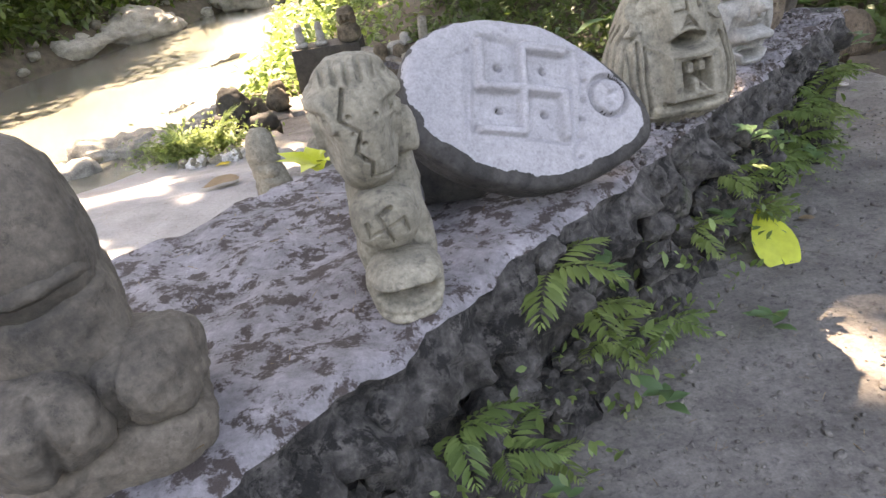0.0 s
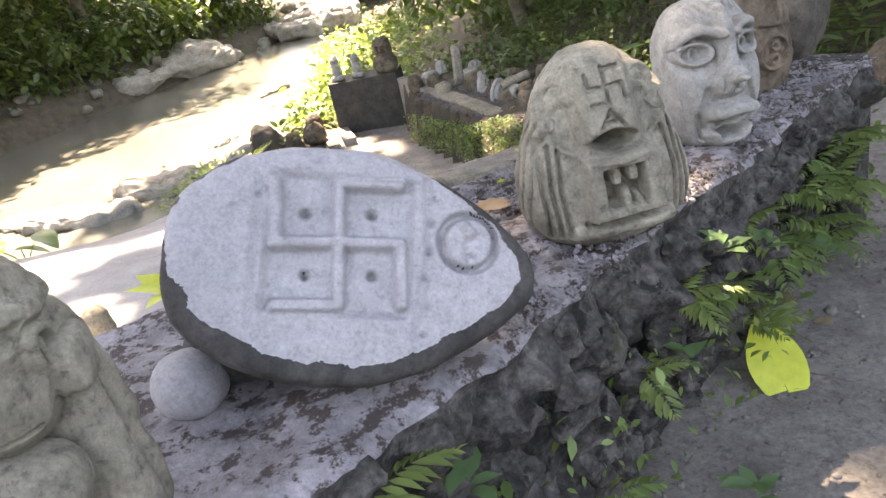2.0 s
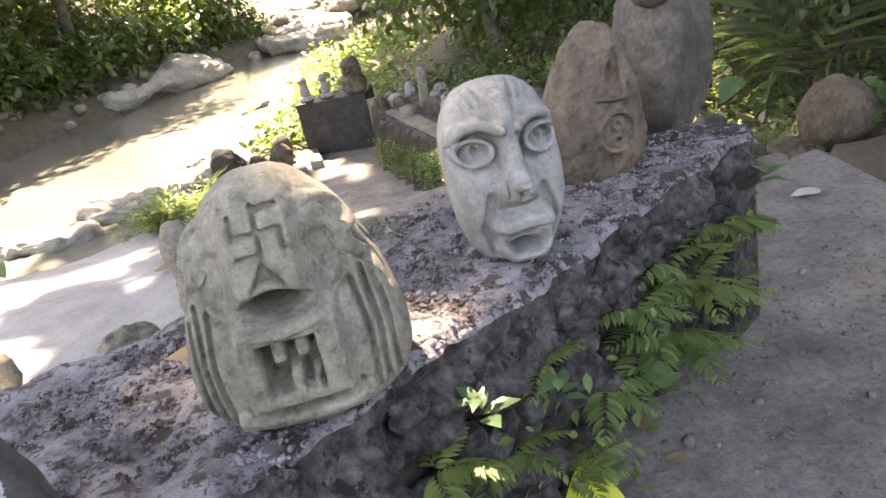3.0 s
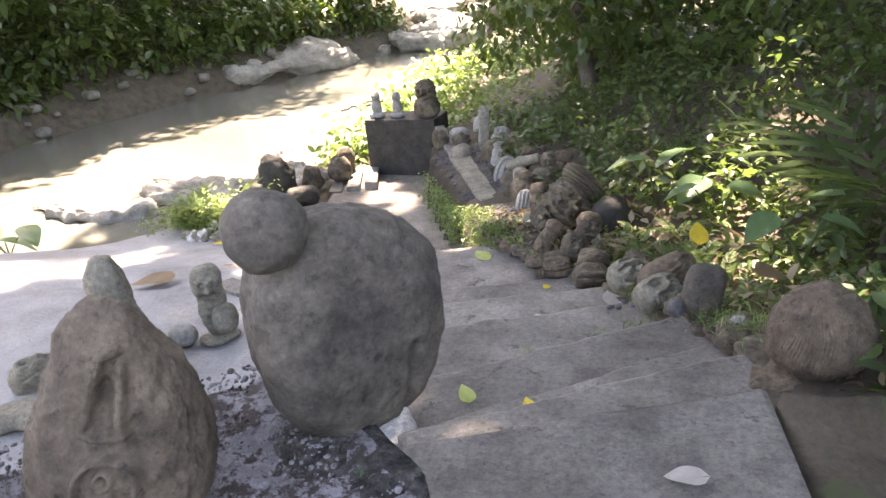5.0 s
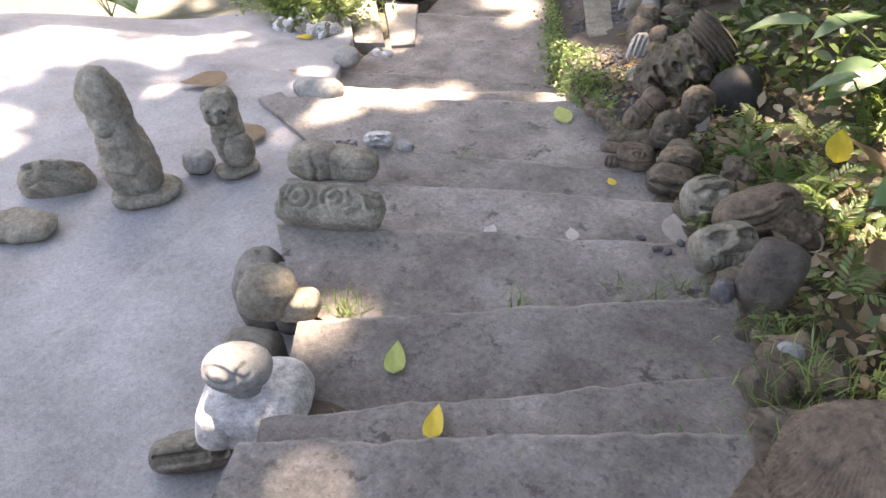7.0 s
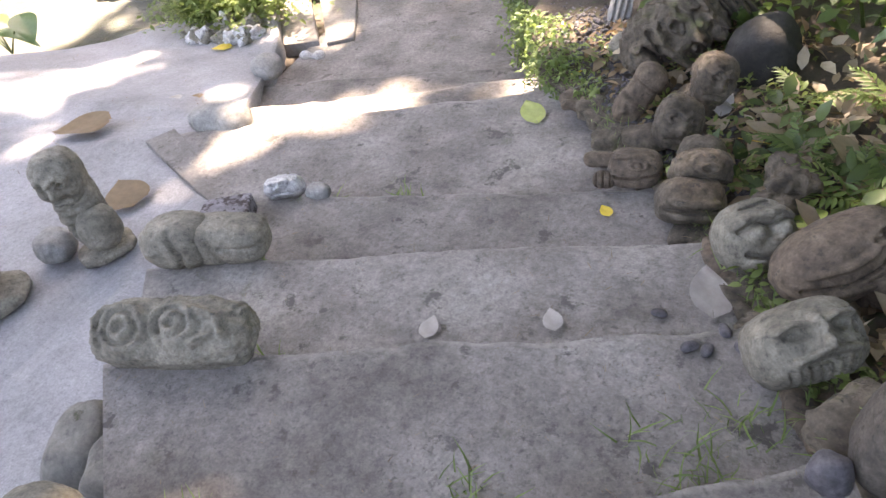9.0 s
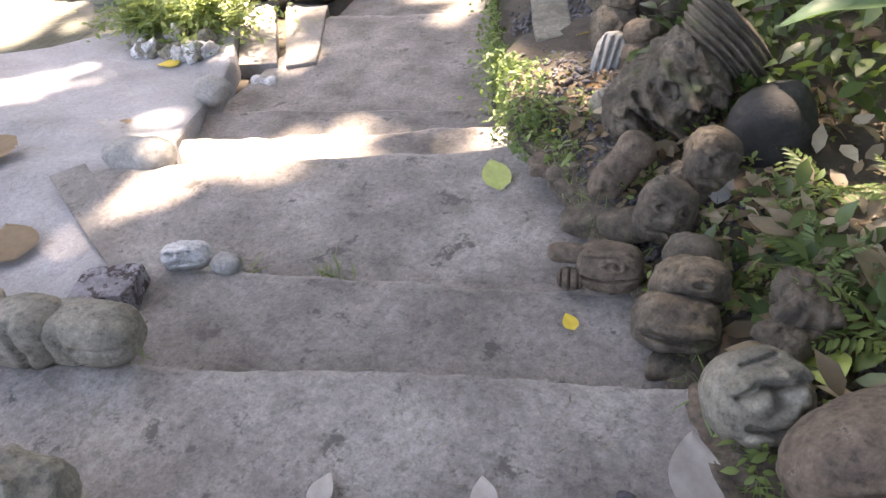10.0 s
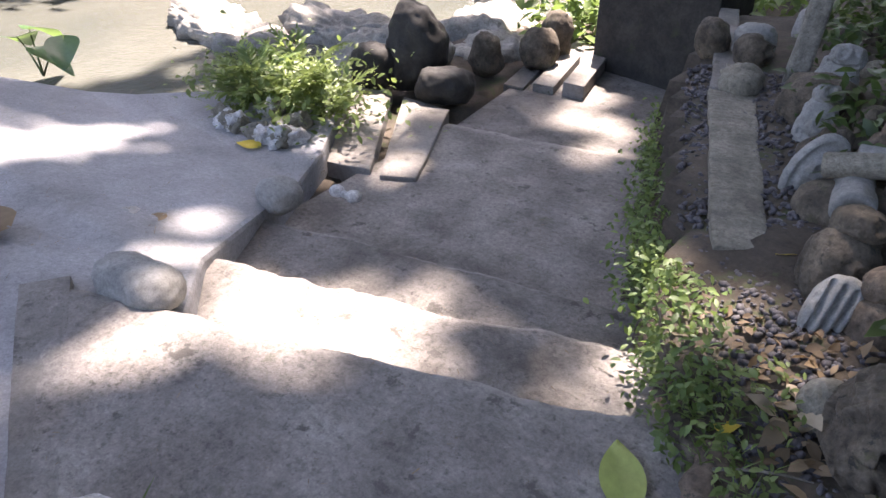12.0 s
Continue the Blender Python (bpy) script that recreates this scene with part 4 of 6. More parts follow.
statue("shrine_figure", stack((lump((0.40, 0.34, 0.34), (), 2.6, -0.05, 0.08, 73, 4), (0, 0, 0), 0), (lump((0.32, 0.28, 0.34), face_feats(0.3, 0.3, 1.3), 2.3, 0, 0.08, 74, 5), (0, 0, 0.26), 0)), MOSSY, (-1.10, 13.55, -0.84), "dark shaggy seated figure on the tank wall", "statue", 0)

# ---- ledge beside the stairs ----
tagged(prism("ledge_slab", [(0.60, 9.78), (0.80, 9.90), (0.06, 11.58), (-0.19, 11.48)], -0.945, -1.75, TAN, None, 0.02, 0.014, 9, 0.12), "mossy concrete capping slab on the ledge", "slab")
tagged(prism("ledge_slab", [(-0.20, 11.52), (-0.08, 11.58), (-0.80, 13.40), (-0.95, 13.35)], -0.945, -1.75, CONCRETE, None, 0.015, 0.01, 10, 0.12), "narrow concrete capping slab on the ledge", "slab")
tagged(prism("ledge_kerb", [(0.42, 9.7), (0.60, 9.6), (0.86, 9.78), (0.72, 9.95)], -1.04, -1.5, MOSSY, None, 0.03, 0.03, 11, 0.08), "broken mossy kerb stone at the ledge end", "kerb stone")
post = mesh_object("timber_post", *lump((0.13, 0.12, 0.72), (), 6.0, 0.0, 0.01, 77, 4), TIMBER)
post.matrix_world = pose(0.16, 11.9, -1.06, 0, 4, 20)
tagged(post, "short square weathered post among the stones", "post")

RS = -1.02
skull = lump((0.24, 0.20, 0.18), [("oval", 0.02, 0.025, 0.035, 0.020, 0.35, 0.014), ("bump", 0.02, 0.025, 0.014, 0.012, 0.012), ("line", [(-0.10, -0.03), (0.0, -0.035), (0.10, -0.02)], 0.006, -0.022), ("line", [(-0.08, 0.06), (0.03, 0.065), (0.09, 0.03)], 0.012, 0.010)], 3.0, 0.0, 0.02, 81, 6)
pipe = lump((0.15, 0.085, 0.075), (), 2.8, 0.0, 0.02, 831, 4)
paw = lump((0.10, 0.09, 0.08), [("line", [(-0.03 + 0.03 * k, -0.04), (-0.03 + 0.03 * k, 0.04)], 0.004, -0.014) for k in range(3)], 2.8, 0.0, 0.02, 832, 5)
statue("carved_head", stack((skull, (0.02, 0, 0), 0), (pipe, (-0.13, -0.02, 0.09), 6), (paw, (-0.11, -0.05, 0.0), 0)), BROWN, (1.64, 7.95, -0.985), "brown carved head with a round eye and pipe snout", "carved head", 12, (-28, 0))
jaw = lump((0.27, 0.24, 0.20), [("line", [(-0.14, 0.0), (-0.04, -0.015), (0.06, -0.01)], 0.016, 0.020), ("line", [(-0.15, -0.03), (-0.04, -0.045), (0.08, -0.03)], 0.008, -0.022), ("line", [(-0.13, -0.065), (0.06, -0.065)], 0.016, 0.014)], 2.7, -0.05, 0.035, 82, 6)
brow = lump((0.25, 0.21, 0.18), [("line", [(-0.10, -0.03), (0.10, -0.05)], 0.008, -0.02), ("oval", -0.04, 0.01, 0.035, 0.018, 0.35, 0.012)], 2.6, 0.0, 0.05, 833, 6)
statue("carved_head", stack((jaw, (0, 0, 0), 0), (brow, (0.05, 0.03, 0.13), 10)), MOSSY, (1.95, 7.72, -0.95), "dark mossy carved face with thick lips beside the steps", "carved head", 30, (-34, 14))
boulder("mossy_rock", (0.20, 0.18, 0.17), MOSSY, (1.92, 8.06, -0.93), "dull mossy rock among the carvings", 83)
carved_head("carved_head", (0.22, 0.20, 0.26), MOSSY, (1.74, 8.26, -0.97), "dark egg-shaped carved head leaning among stones", 20, (-25, 18), 84, 0.0, 2.5, "carved head", "", 6, 0.6)
carved_head("carved_head", (0.20, 0.19, 0.25), MOSSY, (1.84, 8.50, -0.86), "mossy carved head resting on another stone", 30, (-15, 20), 85, 0.1, 2.5, "carved head", "", 6, 0.6)
trunk = lump((0.15, 0.14, 0.28), [("line", [(-0.08, 0.02), (0.08, 0.0)], 0.008, -0.012), ("bump", -0.03, -0.06, 0.03, 0.03, 0.015)], 2.7, 0.05, 0.03, 86, 5)
crown = lump((0.16, 0.15, 0.15), [("line", [(-0.07, -0.02), (0.07, -0.03)], 0.006, -0.012)], 2.5, 0, 0.03, 87, 5)
statue("knotted_figure", stack((trunk, (0, 0, 0), 0), (crown, (0.0, 0, 0.19), 0)), BROWN, (1.42, 8.50, RS + 0.02), "brown finger-shaped stone figure leaning beside the steps", "statue", 10, (-12, 36))
# Ornate mask stone with a ribbed crest.
mask_f = face_feats(0.42, 0.5, 0.9) + [("bump", 0.12, 0.17, 0.05, 0.045, 0.06), ("bump", -0.12, 0.17, 0.05, 0.045, 0.06), ("bump", 0.0, 0.12, 0.05, 0.06, 0.05), ("line", [(-0.17, 0.24), (0.0, 0.20), (0.17, 0.24)], 0.02, 0.05), ("line", [(-0.16, -0.02), (-0.05, -0.06), (0.06, -0.05), (0.17, -0.01)], 0.018, 0.045), ("line", [(-0.15, -0.07), (0.0, -0.10), (0.15, -0.07)], 0.014, -0.04)]
knobs = np.random.default_rng(5)
mask_f += [("bump", float(a), float(b), float(r), float(r), float(h)) for a, b, r, h in zip(knobs.uniform(-0.2, 0.2, 46), knobs.uniform(-0.28, 0.28, 46), knobs.uniform(0.014, 0.034, 46), knobs.choice([0.028, 0.024, -0.022], 46))]
mask_s = [("bump", float(a), float(b), float(r), float(r), float(h)) for a, b, r, h in zip(knobs.uniform(-0.17, 0.17, 30), knobs.uniform(-0.28, 0.28, 30), knobs.uniform(0.016, 0.036, 30), knobs.choice([0.026, -0.024], 30))]
mask_f += [("bump", -0.14 + 0.07 * k, -0.17 - 0.05 * (k % 2), 0.025, 0.025, 0.035) for k in range(5)]
crest_f = [("line", [(-0.3, 0.11 - 0.033 * k), (0.0, 0.125 - 0.033 * k), (0.3, 0.11 - 0.033 * k)], 0.008, -0.028) for k in range(8)]
crest_s = [("line", [(-0.3, 0.11 - 0.033 * k), (0.3, 0.11 - 0.033 * k)], 0.008, -0.02) for k in range(8)]
mask = stack((lump((0.40, 0.36, 0.60), mask_f, 2.7, 0.05, 0.06, 89, 7, side_feats=mask_s), (0, 0, 0), 0), (lump((0.46, 0.36, 0.24), crest_f, 2.7, 0.2, 0.02, 90, 6, side_feats=crest_s), (0.0, 0.01, 0.50), 0))
statue("mask_statue", mask, MOSSY, (1.36, 8.98, RS + 0.02), "large mossy demon mask stone with a ribbed crest, leaning", "statue", 14, (-16, 48))
ringed = lump((0.19, 0.17, 0.19), [("ring", 0, 0, 0.03, 0.01, 0.015), ("bump", 0, 0, 0.015, 0.015, -0.03)] + [("line", [(0.06 * math.cos(a), 0.06 * math.sin(a)), (0.09 * math.cos(a), 0.09 * math.sin(a))], 0.006, -0.01) for a in np.linspace(0, 5.5, 9)], 2.2, 0, 0.02, 91, 5)
statue("patterned_ball", ringed, TAN, (1.27, 9.10, RS), "pale round stone incised with a radiating pattern", "carved stone", 10, (-20, 0))
petal = [("line", [(-0.05 + 0.035 * k, -0.1), (-0.06 + 0.04 * k, 0.1)], 0.008, -0.02) for k in range(4)]
statue("leaf_carving", lump((0.18, 0.11, 0.28), petal, 2.5, 0.1, 0.03, 92, 5), GREY, (1.10, 9.52, RS), "grey stone carved with curling leaves", "carved stone", 20, (-25, 20))
crouch = stack((lump((0.31, 0.28, 0.36), [("line", [(-0.1, 0.1), (0.08, -0.02), (0.02, -0.14)], 0.02, -0.03), ("bump", 0.06, 0.0, 0.05, 0.08, 0.04)], 2.4, 0.05, 0.05, 93, 5), (0, 0, 0), 0), (lump((0.17, 0.16, 0.19), face_feats(0.17, 0.19), 2.3, 0, 0.03, 94, 5), (0.06, 0.02, 0.32), 0))
statue("crouching_statue", crouch, MOSSY, (1.25, 10.07, RS), "mossy crouching stone figure with a pale head", "statue", 10)


def tube(length, r, hole, seed):
    n, k = 28, 14
    verts, faces = [], []
    prof = [(0.0, hole), (0.0, r * 0.9), (0.03 * length, r)] + [(length * (0.1 + 0.8 * i / 6), r * (1 + 0.04 * math.sin(i))) for i in range(7)] + [(length * 0.98, r), (length, r * 0.8), (length, 0.004)]
    prof = [(length * 0.25, 0.004), (length * 0.25, hole)] + prof
    for z, rad in prof:
        for i in range(n):
            a = 2 * math.pi * i / n
            d = 1 + 0.06 * noise.fractal(Vector((math.cos(a) * 2, math.sin(a) * 2, z * 8 + seed)), 1.0, 2.0, 4)
            verts.append((z, rad * math.cos(a) * d, rad * math.sin(a) * d))
    for j in range(len(prof) - 1):
        for i in range(n):
            faces.append((j * n + i, j * n + (i + 1) % n, (j + 1) * n + (i + 1) % n, (j + 1) * n + i))
    return verts, faces


for place, length, r, turn, roll, col in (((0.98, 10.22, -0.84), 0.26, 0.085, 105, 0, GREY), ((0.78, 10.42, -0.76), 0.38, 0.055, 8, -12, TAN), ((0.86, 10.62, -0.76), 0.34, 0.05, 12, 0, GREY)):
    ob = mesh_object("stone_tube", *tube(length, r, r * 0.45, turn), col)
    ob.matrix_world = pose(*place, 0, roll, turn)
    tagged(ob, "grey carved stone cylinder with a hollow end", "carved stone", "stone cylinders on the ledge")
boulder("bearing_stone", (0.55, 0.40, 0.24), MOSSY, (0.98, 10.40, RS - 0.02), "dark stone under the carved cylinders", 95)
statue("disc_stone", lump((0.22, 0.10, 0.38), [("oval", 0, 0, 0.07, 0.13, 0.2, -0.015), ("ring", 0, 0.02, 0.03, 0.01, 0.012)], 2.3, 0, 0.02, 96, 5), GREY, (0.66, 10.50, RS), "grey oval disc stone carved with a spiral", "carved stone", 20, (-15, 28))
boulder("dark_rock", (0.34, 0.30, 0.40), BLACK, (2.02, 8.95, RS), "large dark rock behind the carvings", 97, "rock", 0, 2.5, 0.05)
carved_head("carved_head", (0.28, 0.25, 0.28), GREY, (-0.28, 12.35, RS), "pale carved head at the far end of the ledge", 10, (-10, 0), 98)
boulder("mossy_rock", (0.42, 0.34, 0.34), MOSSY, (0.46, 11.40, RS), "big mossy rock on the ledge", 99)
boulder("mossy_rock", (0.36, 0.3, 0.34), MOSSY, (0.78, 11.55, RS), "big mossy rock on the ledge", 100)
for k in range(9):
    x, y = -0.05 + RNG.uniform(-0.5, 0.9), 11.6 + RNG.uniform(-0.3, 1.6)
    carved_head("small_carving", (0.2 + 0.08 * RNG.random(), 0.2, 0.2 + 0.12 * RNG.random()), (MOSSY, GREY, TAN)[k % 3], (max(x, -0.72 * (y - 11.5) + 0.05), y, RS), "weathered small carving crowded on the ledge", 30 * k, (-15, 10), 110 + k, 0.0, 2.4, "carved head", "small carvings crowded on the ledge", 4)
CR = np.random.default_rng(44)
for k, (x, y) in enumerate(((0.62, 10.86), (0.9, 10.82), (0.55, 11.12), (0.82, 11.15), (1.15, 10.45), (1.3, 10.75), (0.42, 11.75), (1.05, 11.1), (1.05, 9.78), (1.28, 9.62))):
    w, h = 0.19 + 0.08 * CR.random(), 0.2 + 0.14 * CR.random()
    f = [("ring", 0.0, 0.03, 0.035, 0.012, 0.014), ("line", [(-0.08, -0.03), (0.0, -0.05), (0.08, -0.03)], 0.010, -0.016), ("line", [(-0.07, -0.075), (0.07, -0.07)], 0.014, 0.014), ("bump", 0.0, 0.0, 0.03, 0.05, 0.014)]
    fig = stack((lump((w, w * 0.9, h), f, 2.7, -0.1, 0.05, 410 + k, 5), (0, 0, 0), 0), (lump((w * 0.75, w * 0.7, w * 0.6), f[:2], 2.5, 0, 0.05, 430 + k, 5), (0.02, 0, h * 0.78), 0))
    statue("small_carving", fig, (MOSSY, BROWN, GREY, MOSSY)[k % 4], (x, y, RS - 0.01), "weathered squat carving crowded on the ledge", "carved stone", 25 * (k % 5) - 30, (-12, 14 - 7 * (k % 4)), "squat carvings crowded on the ledge")
boulder("flat_rock", (0.24, 0.18, 0.10), MOSSY, (1.62, 8.28, -0.99), "flat mossy kerb rock beside the landing", 119)
# Heads beside the middle steps.
puff_f = [("bump", -0.045, 0.01, 0.035, 0.035, 0.030), ("bump", 0.055, 0.0, 0.035, 0.035, 0.030), ("bump", 0.005, -0.035, 0.03, 0.028, 0.028), ("line", [(-0.10, 0.05), (-0.04, 0.075), (0.02, 0.06)], 0.014, 0.018), ("line", [(0.02, 0.065), (0.08, 0.07), (0.11, 0.04)], 0.014, 0.018), ("line", [(-0.09, 0.03), (-0.02, 0.045), (0.01, 0.03), (0.09, 0.035)], 0.006, -0.018), ("line", [(-0.08, -0.05), (-0.02, -0.075), (0.06, -0.07)], 0.008, -0.020), ("line", [(-0.08, -0.085), (0.06, -0.10)], 0.014, 0.014), ("line", [(-0.05, 0.10), (0.05, 0.105)], 0.006, -0.012)]
statue("carved_head", lump((0.27, 0.24, 0.26), puff_f, 2.4, 0.0, 0.03, 121, 6), TAN, (2.28, 7.36, -0.80), "pale carved head with puffed cheeks beside the steps", "carved head", 40, (-45, 0))
snout_f = [("line", [(-0.19, -0.02), (-0.08, -0.045), (0.02, -0.035), (0.10, 0.01)], 0.006, -0.020), ("line", [(-0.16, 0.02), (-0.06, 0.01), (0.02, 0.02), (0.06, 0.05)], 0.012, 0.014), ("line", [(0.04, 0.045), (0.09, 0.055), (0.13, 0.045)], 0.006, -0.018), ("oval", 0.085, 0.052, 0.055, 0.02, 0.25, 0.008), ("line", [(-0.15, -0.065), (0.0, -0.085), (0.10, -0.06)], 0.014, 0.012), ("line", [(0.12, -0.02), (0.15, -0.07)], 0.006, -0.012)]
statue("carved_head", lump((0.44, 0.29, 0.25), snout_f, 2.3, 0.0, 0.02, 122, 6), BROWN, (2.55, 7.26, -0.72), "brown long-snouted carved head with a slit eye", "carved head", 45, (-35, -8))
beard_f = [("line", [(0.0, 0.06), (-0.005, 0.0)], 0.016, 0.024), ("bump", -0.006, -0.005, 0.028, 0.018, 0.018), ("lines", [[(-0.11, 0.05), (-0.06, 0.062), (-0.02, 0.05)], [(0.11, 0.05), (0.06, 0.062), (0.02, 0.05)]], 0.008, 0.016), ("bump", -0.06, 0.032, 0.03, 0.016, -0.016), ("bump", 0.06, 0.032, 0.03, 0.016, -0.016), ("line", [(-0.08, -0.035), (0.0, -0.022), (0.08, -0.035)], 0.010, 0.016), ("line", [(-0.05, -0.048), (0.05, -0.048)], 0.006, -0.016), ("bump", 0.10, 0.01, 0.006, 0.012, -0.02)]
beard_f += [("line", [(-0.10 + 0.028 * k, -0.055), (-0.085 + 0.024 * k, -0.10)], 0.004, -0.012) for k in range(8)] + [("line", [(0.10 + 0.014 * k, 0.06), (0.115 + 0.012 * k, -0.03)], 0.0035, -0.010) for k in range(3)]
statue("carved_head", lump((0.31, 0.25, 0.22), beard_f, 2.7, 0.0, 0.025, 123, 6), TAN, (2.48, 6.78, -0.62), "grey bearded carved head lying by the steps", "carved head", 40, (-50, 0))
boulder("cylinder_rock", (0.21, 0.20, 0.30), DARKSTONE, (2.65, 6.45, -0.47), "tan cylindrical rock with a chipped top", 124, "rock", 0, 3.4, 0.03, (0, 10))
boulder("small_stone", (0.09, 0.08, 0.10), GRAVEL, (2.53, 6.36, -0.45), "small bluish stone at the step edge", 125)
shag, shag_faces = lump((0.39, 0.35, 0.36), (), 2.4, -0.1, 0.05, 126, 7)
turn = np.arctan2(shag[:, 1], shag[:, 0])
shag[:, :2] *= (1 - 0.06 * np.abs(np.sin(turn * 40 + 3 * np.sin(shag[:, 2] * 22) + 2 * turn)))[:, None]
statue("shaggy_rock", (shag, shag_faces), BROWN, (3.03, 5.33, -0.11), "brown rock carved with fine wavy hair strands", "carved stone", 35)
boulder("white_scrap", (0.09, 0.05, 0.09), LILAC, (2.82, 6.05, -0.36), "pale lilac scrap stone in the grass", 127)
boulder("kerb_rock", (0.18, 0.17, 0.12), MOSSY, (2.78, 5.85, -0.36), "mossy tan kerb rock beside the steps", 128)
for k, (x, y, z) in enumerate(((2.0, 7.07, -0.82), (2.15, 6.82, -0.66), (2.2, 6.82, -0.66), (2.23, 6.92, -0.67), (2.29, 6.86, -0.66))):
    boulder("pebble", (0.055, 0.035, 0.025), GRAVEL, (x, y, z), "small bluish pebble on a step", 130 + k, "pebble", 40 * k, 2.2, 0.03, (0, 0), 3, "pebbles on the steps")

# ---- river rocks ----
for k, (x, y, w, d, h) in enumerate(((-7.0, 12.3, 2.6, 0.9, 0.34), (-5.5, 13.0, 1.7, 0.8, 0.42), (-4.2, 12.6, 0.9, 1.2, 0.5), (-3.9, 14.0, 1.2, 1.6, 0.5), (-3.2, 13.2, 0.9, 0.8, 0.5), (-5.4, 20.5, 1.3, 0.5, 0.25), (-5.2, 15.8, 0.8, 0.4, 0.2))):
    boulder("river_rock", (w, d, h), SHELF, (x, y, -2.12), "flat sunlit rock shelf in the river", 140 + k, "rock", 12 * k - 10, 3.0, 0.13, (0, 0), 5)
for k in range(46):
    y = RNG.uniform(10, 33)
    x = np.interp(y, FAR_Y, FAR_X) - RNG.uniform(-0.5, 1.4)
    w = RNG.uniform(0.15, 0.5)
    boulder("bank_boulder", (w, w * 0.8, w * 0.6), BANKROCK, (x, y, ground_z(x, y) - 0.05 + 0.0), "grey boulder on the far river bank", 150 + k, "boulder", 40 * k, 2.4, 0.1, (0, 0), 3, "boulders on the far bank")
for k in range(30):
    y = 31.5 + RNG.uniform(0, 9)
    x = np.interp(y, FAR_Y, FAR_X) + RNG.uniform(-0.5, 4.0)
    w = RNG.uniform(0.7, 2.4)
    boulder("cascade_rock", (w, w * 0.8, w * 0.4), SHELF, (x, y, -2.1 + 0.2 * max(0, y - 32.5)), "pale flat rock in the upstream rapids", 200 + k, "rock", 25 * k, 3.0, 0.12, (0, 0), 4, "rocks in the rapids")
boulder("upstream_boulder", (6.5, 2.2, 0.9), SHELF, (-10.6, 27.0, -2.15), "long pale rock bank upstream", 240, "rock", 62, 3.0, 0.1, (0, 0), 5)


# ---- plants ----
def frond_mesh(name, length, width, pairs, droop, material, leaf=LEAF, rng_seed=1):
    """One arching frond along +y with paired leaflets."""
    rng = np.random.default_rng(rng_seed)
    places, turns, sizes = [], [], []
    for i in range(1, pairs + 1):
        u = i / (pairs + 0.5)
        y, z = length * u * (1 - 0.12 * u), length * (0.35 * u - droop * u * u)
        size = width * math.sin(math.pi * min(1, 0.18 + 0.82 * u)) ** 0.7 + 0.01
        for side in (-1, 1):
            a = -side * radians(62 - 22 * u) + rng.normal(0, 0.06)
            turn = Matrix.Rotation(a, 3, "Z") @ Matrix.Rotation(-0.25 + rng.normal(0, 0.08), 3, "X")
            places.append((0, y, z))
            turns.append(np.array(turn))
            sizes.append(size)
    places.append((0, length * 0.86, length * (0.35 - droop)))
    turns.append(np.eye(3))
    sizes.append(width * 0.5)
    return leaves(name, np.array(places), np.array(sizes), material, 0, leaf, rng_seed, None, np.array(turns))


LEAFLET = (LEAF[0] * np.array([0.55, 1, 1]), LEAF[1])
FROND_DATA = {}


def fern(place, heading, count=5, length=0.2, width=0.05, material=None, spread=110, lift=25, pairs=10, label="green fern growing from the rubble wall", name="fern", droop=0.5):
    material = material or FERN
    key = (round(length, 2), material.name, pairs, droop)
    if key not in FROND_DATA:
        ob = frond_mesh("frond", length, width, pairs, droop, material, LEAFLET)
        FROND_DATA[key] = ob.data
        bpy.data.objects.remove(ob)
    root = tagged(new(name), label, "fern")
    root.matrix_world = pose(*place)
    for k in range(count):
        part = new("frond", FROND_DATA[key])
        part.parent = root
        a = heading - 90 + spread * (k / max(1, count - 1) - 0.5) + RNG.normal(0, 8)
        part.matrix_local = pose(0, 0, 0, lift + RNG.normal(0, 14), RNG.normal(0, 10), a) @ Matrix.Scale(RNG.uniform(0.7, 1.15), 4)
    return root


def sprig(place, heading, size=0.06, count=6, material=None, label="broad-leaved seedling at the foot of the parapet"):
    root = tagged(new("seedling"), label, "plant")
    root.matrix_world = pose(*place)
    for k in range(count):
        ob = leaves("leaf", np.zeros((1, 3)), [size * RNG.uniform(0.7, 1.2)], material or TARO, 0, LEAF, k, root, np.eye(3)[None])
        ob.matrix_local = pose(0, 0, 0.03 + 0.01 * k, RNG.uniform(5, 35), 0, heading - 90 + 360 / count * k + RNG.normal(0, 12)) @ Matrix.Scale(1, 4)
    return root


OUT = -42  # heading of the parapet's path side, degrees from +x
for s, z, n, ln in ((0.15, 0.42, 5, 0.13), (0.42, 0.46, 6, 0.15), (0.55, 0.30, 5, 0.16), (0.78, 0.62, 5, 0.17), (0.92, 0.44, 6, 0.17), (1.0, 0.3, 5, 0.16), (1.18, 0.2, 4, 0.12), (1.55, 0.35, 5, 0.12), (1.75, 0.45, 6, 0.15), (1.95, 0.34, 6, 0.17), (2.1, 0.48, 5, 0.14), (2.3, 0.28, 6, 0.2),
                    (2.45, 0.42, 6, 0.2), (2.55, 0.28, 6, 0.22), (2.62, 0.46, 6, 0.2), (2.75, 0.34, 7, 0.22), (2.85, 0.46, 6, 0.2), (2.92, 0.22, 6, 0.2), (3.02, 0.4, 6, 0.18), (2.7, 0.16, 6, 0.22), (0.7, 0.16, 5, 0.12), (1.4, 0.12, 5, 0.12), (2.15, 0.14, 6, 0.18)):
    fern((*on_wall(s, 0.0), z), OUT + RNG.normal(0, 25), n - 2, ln, ln * 0.30, LIME if RNG.random() < 0.4 else FERN, 150, 14, 11)
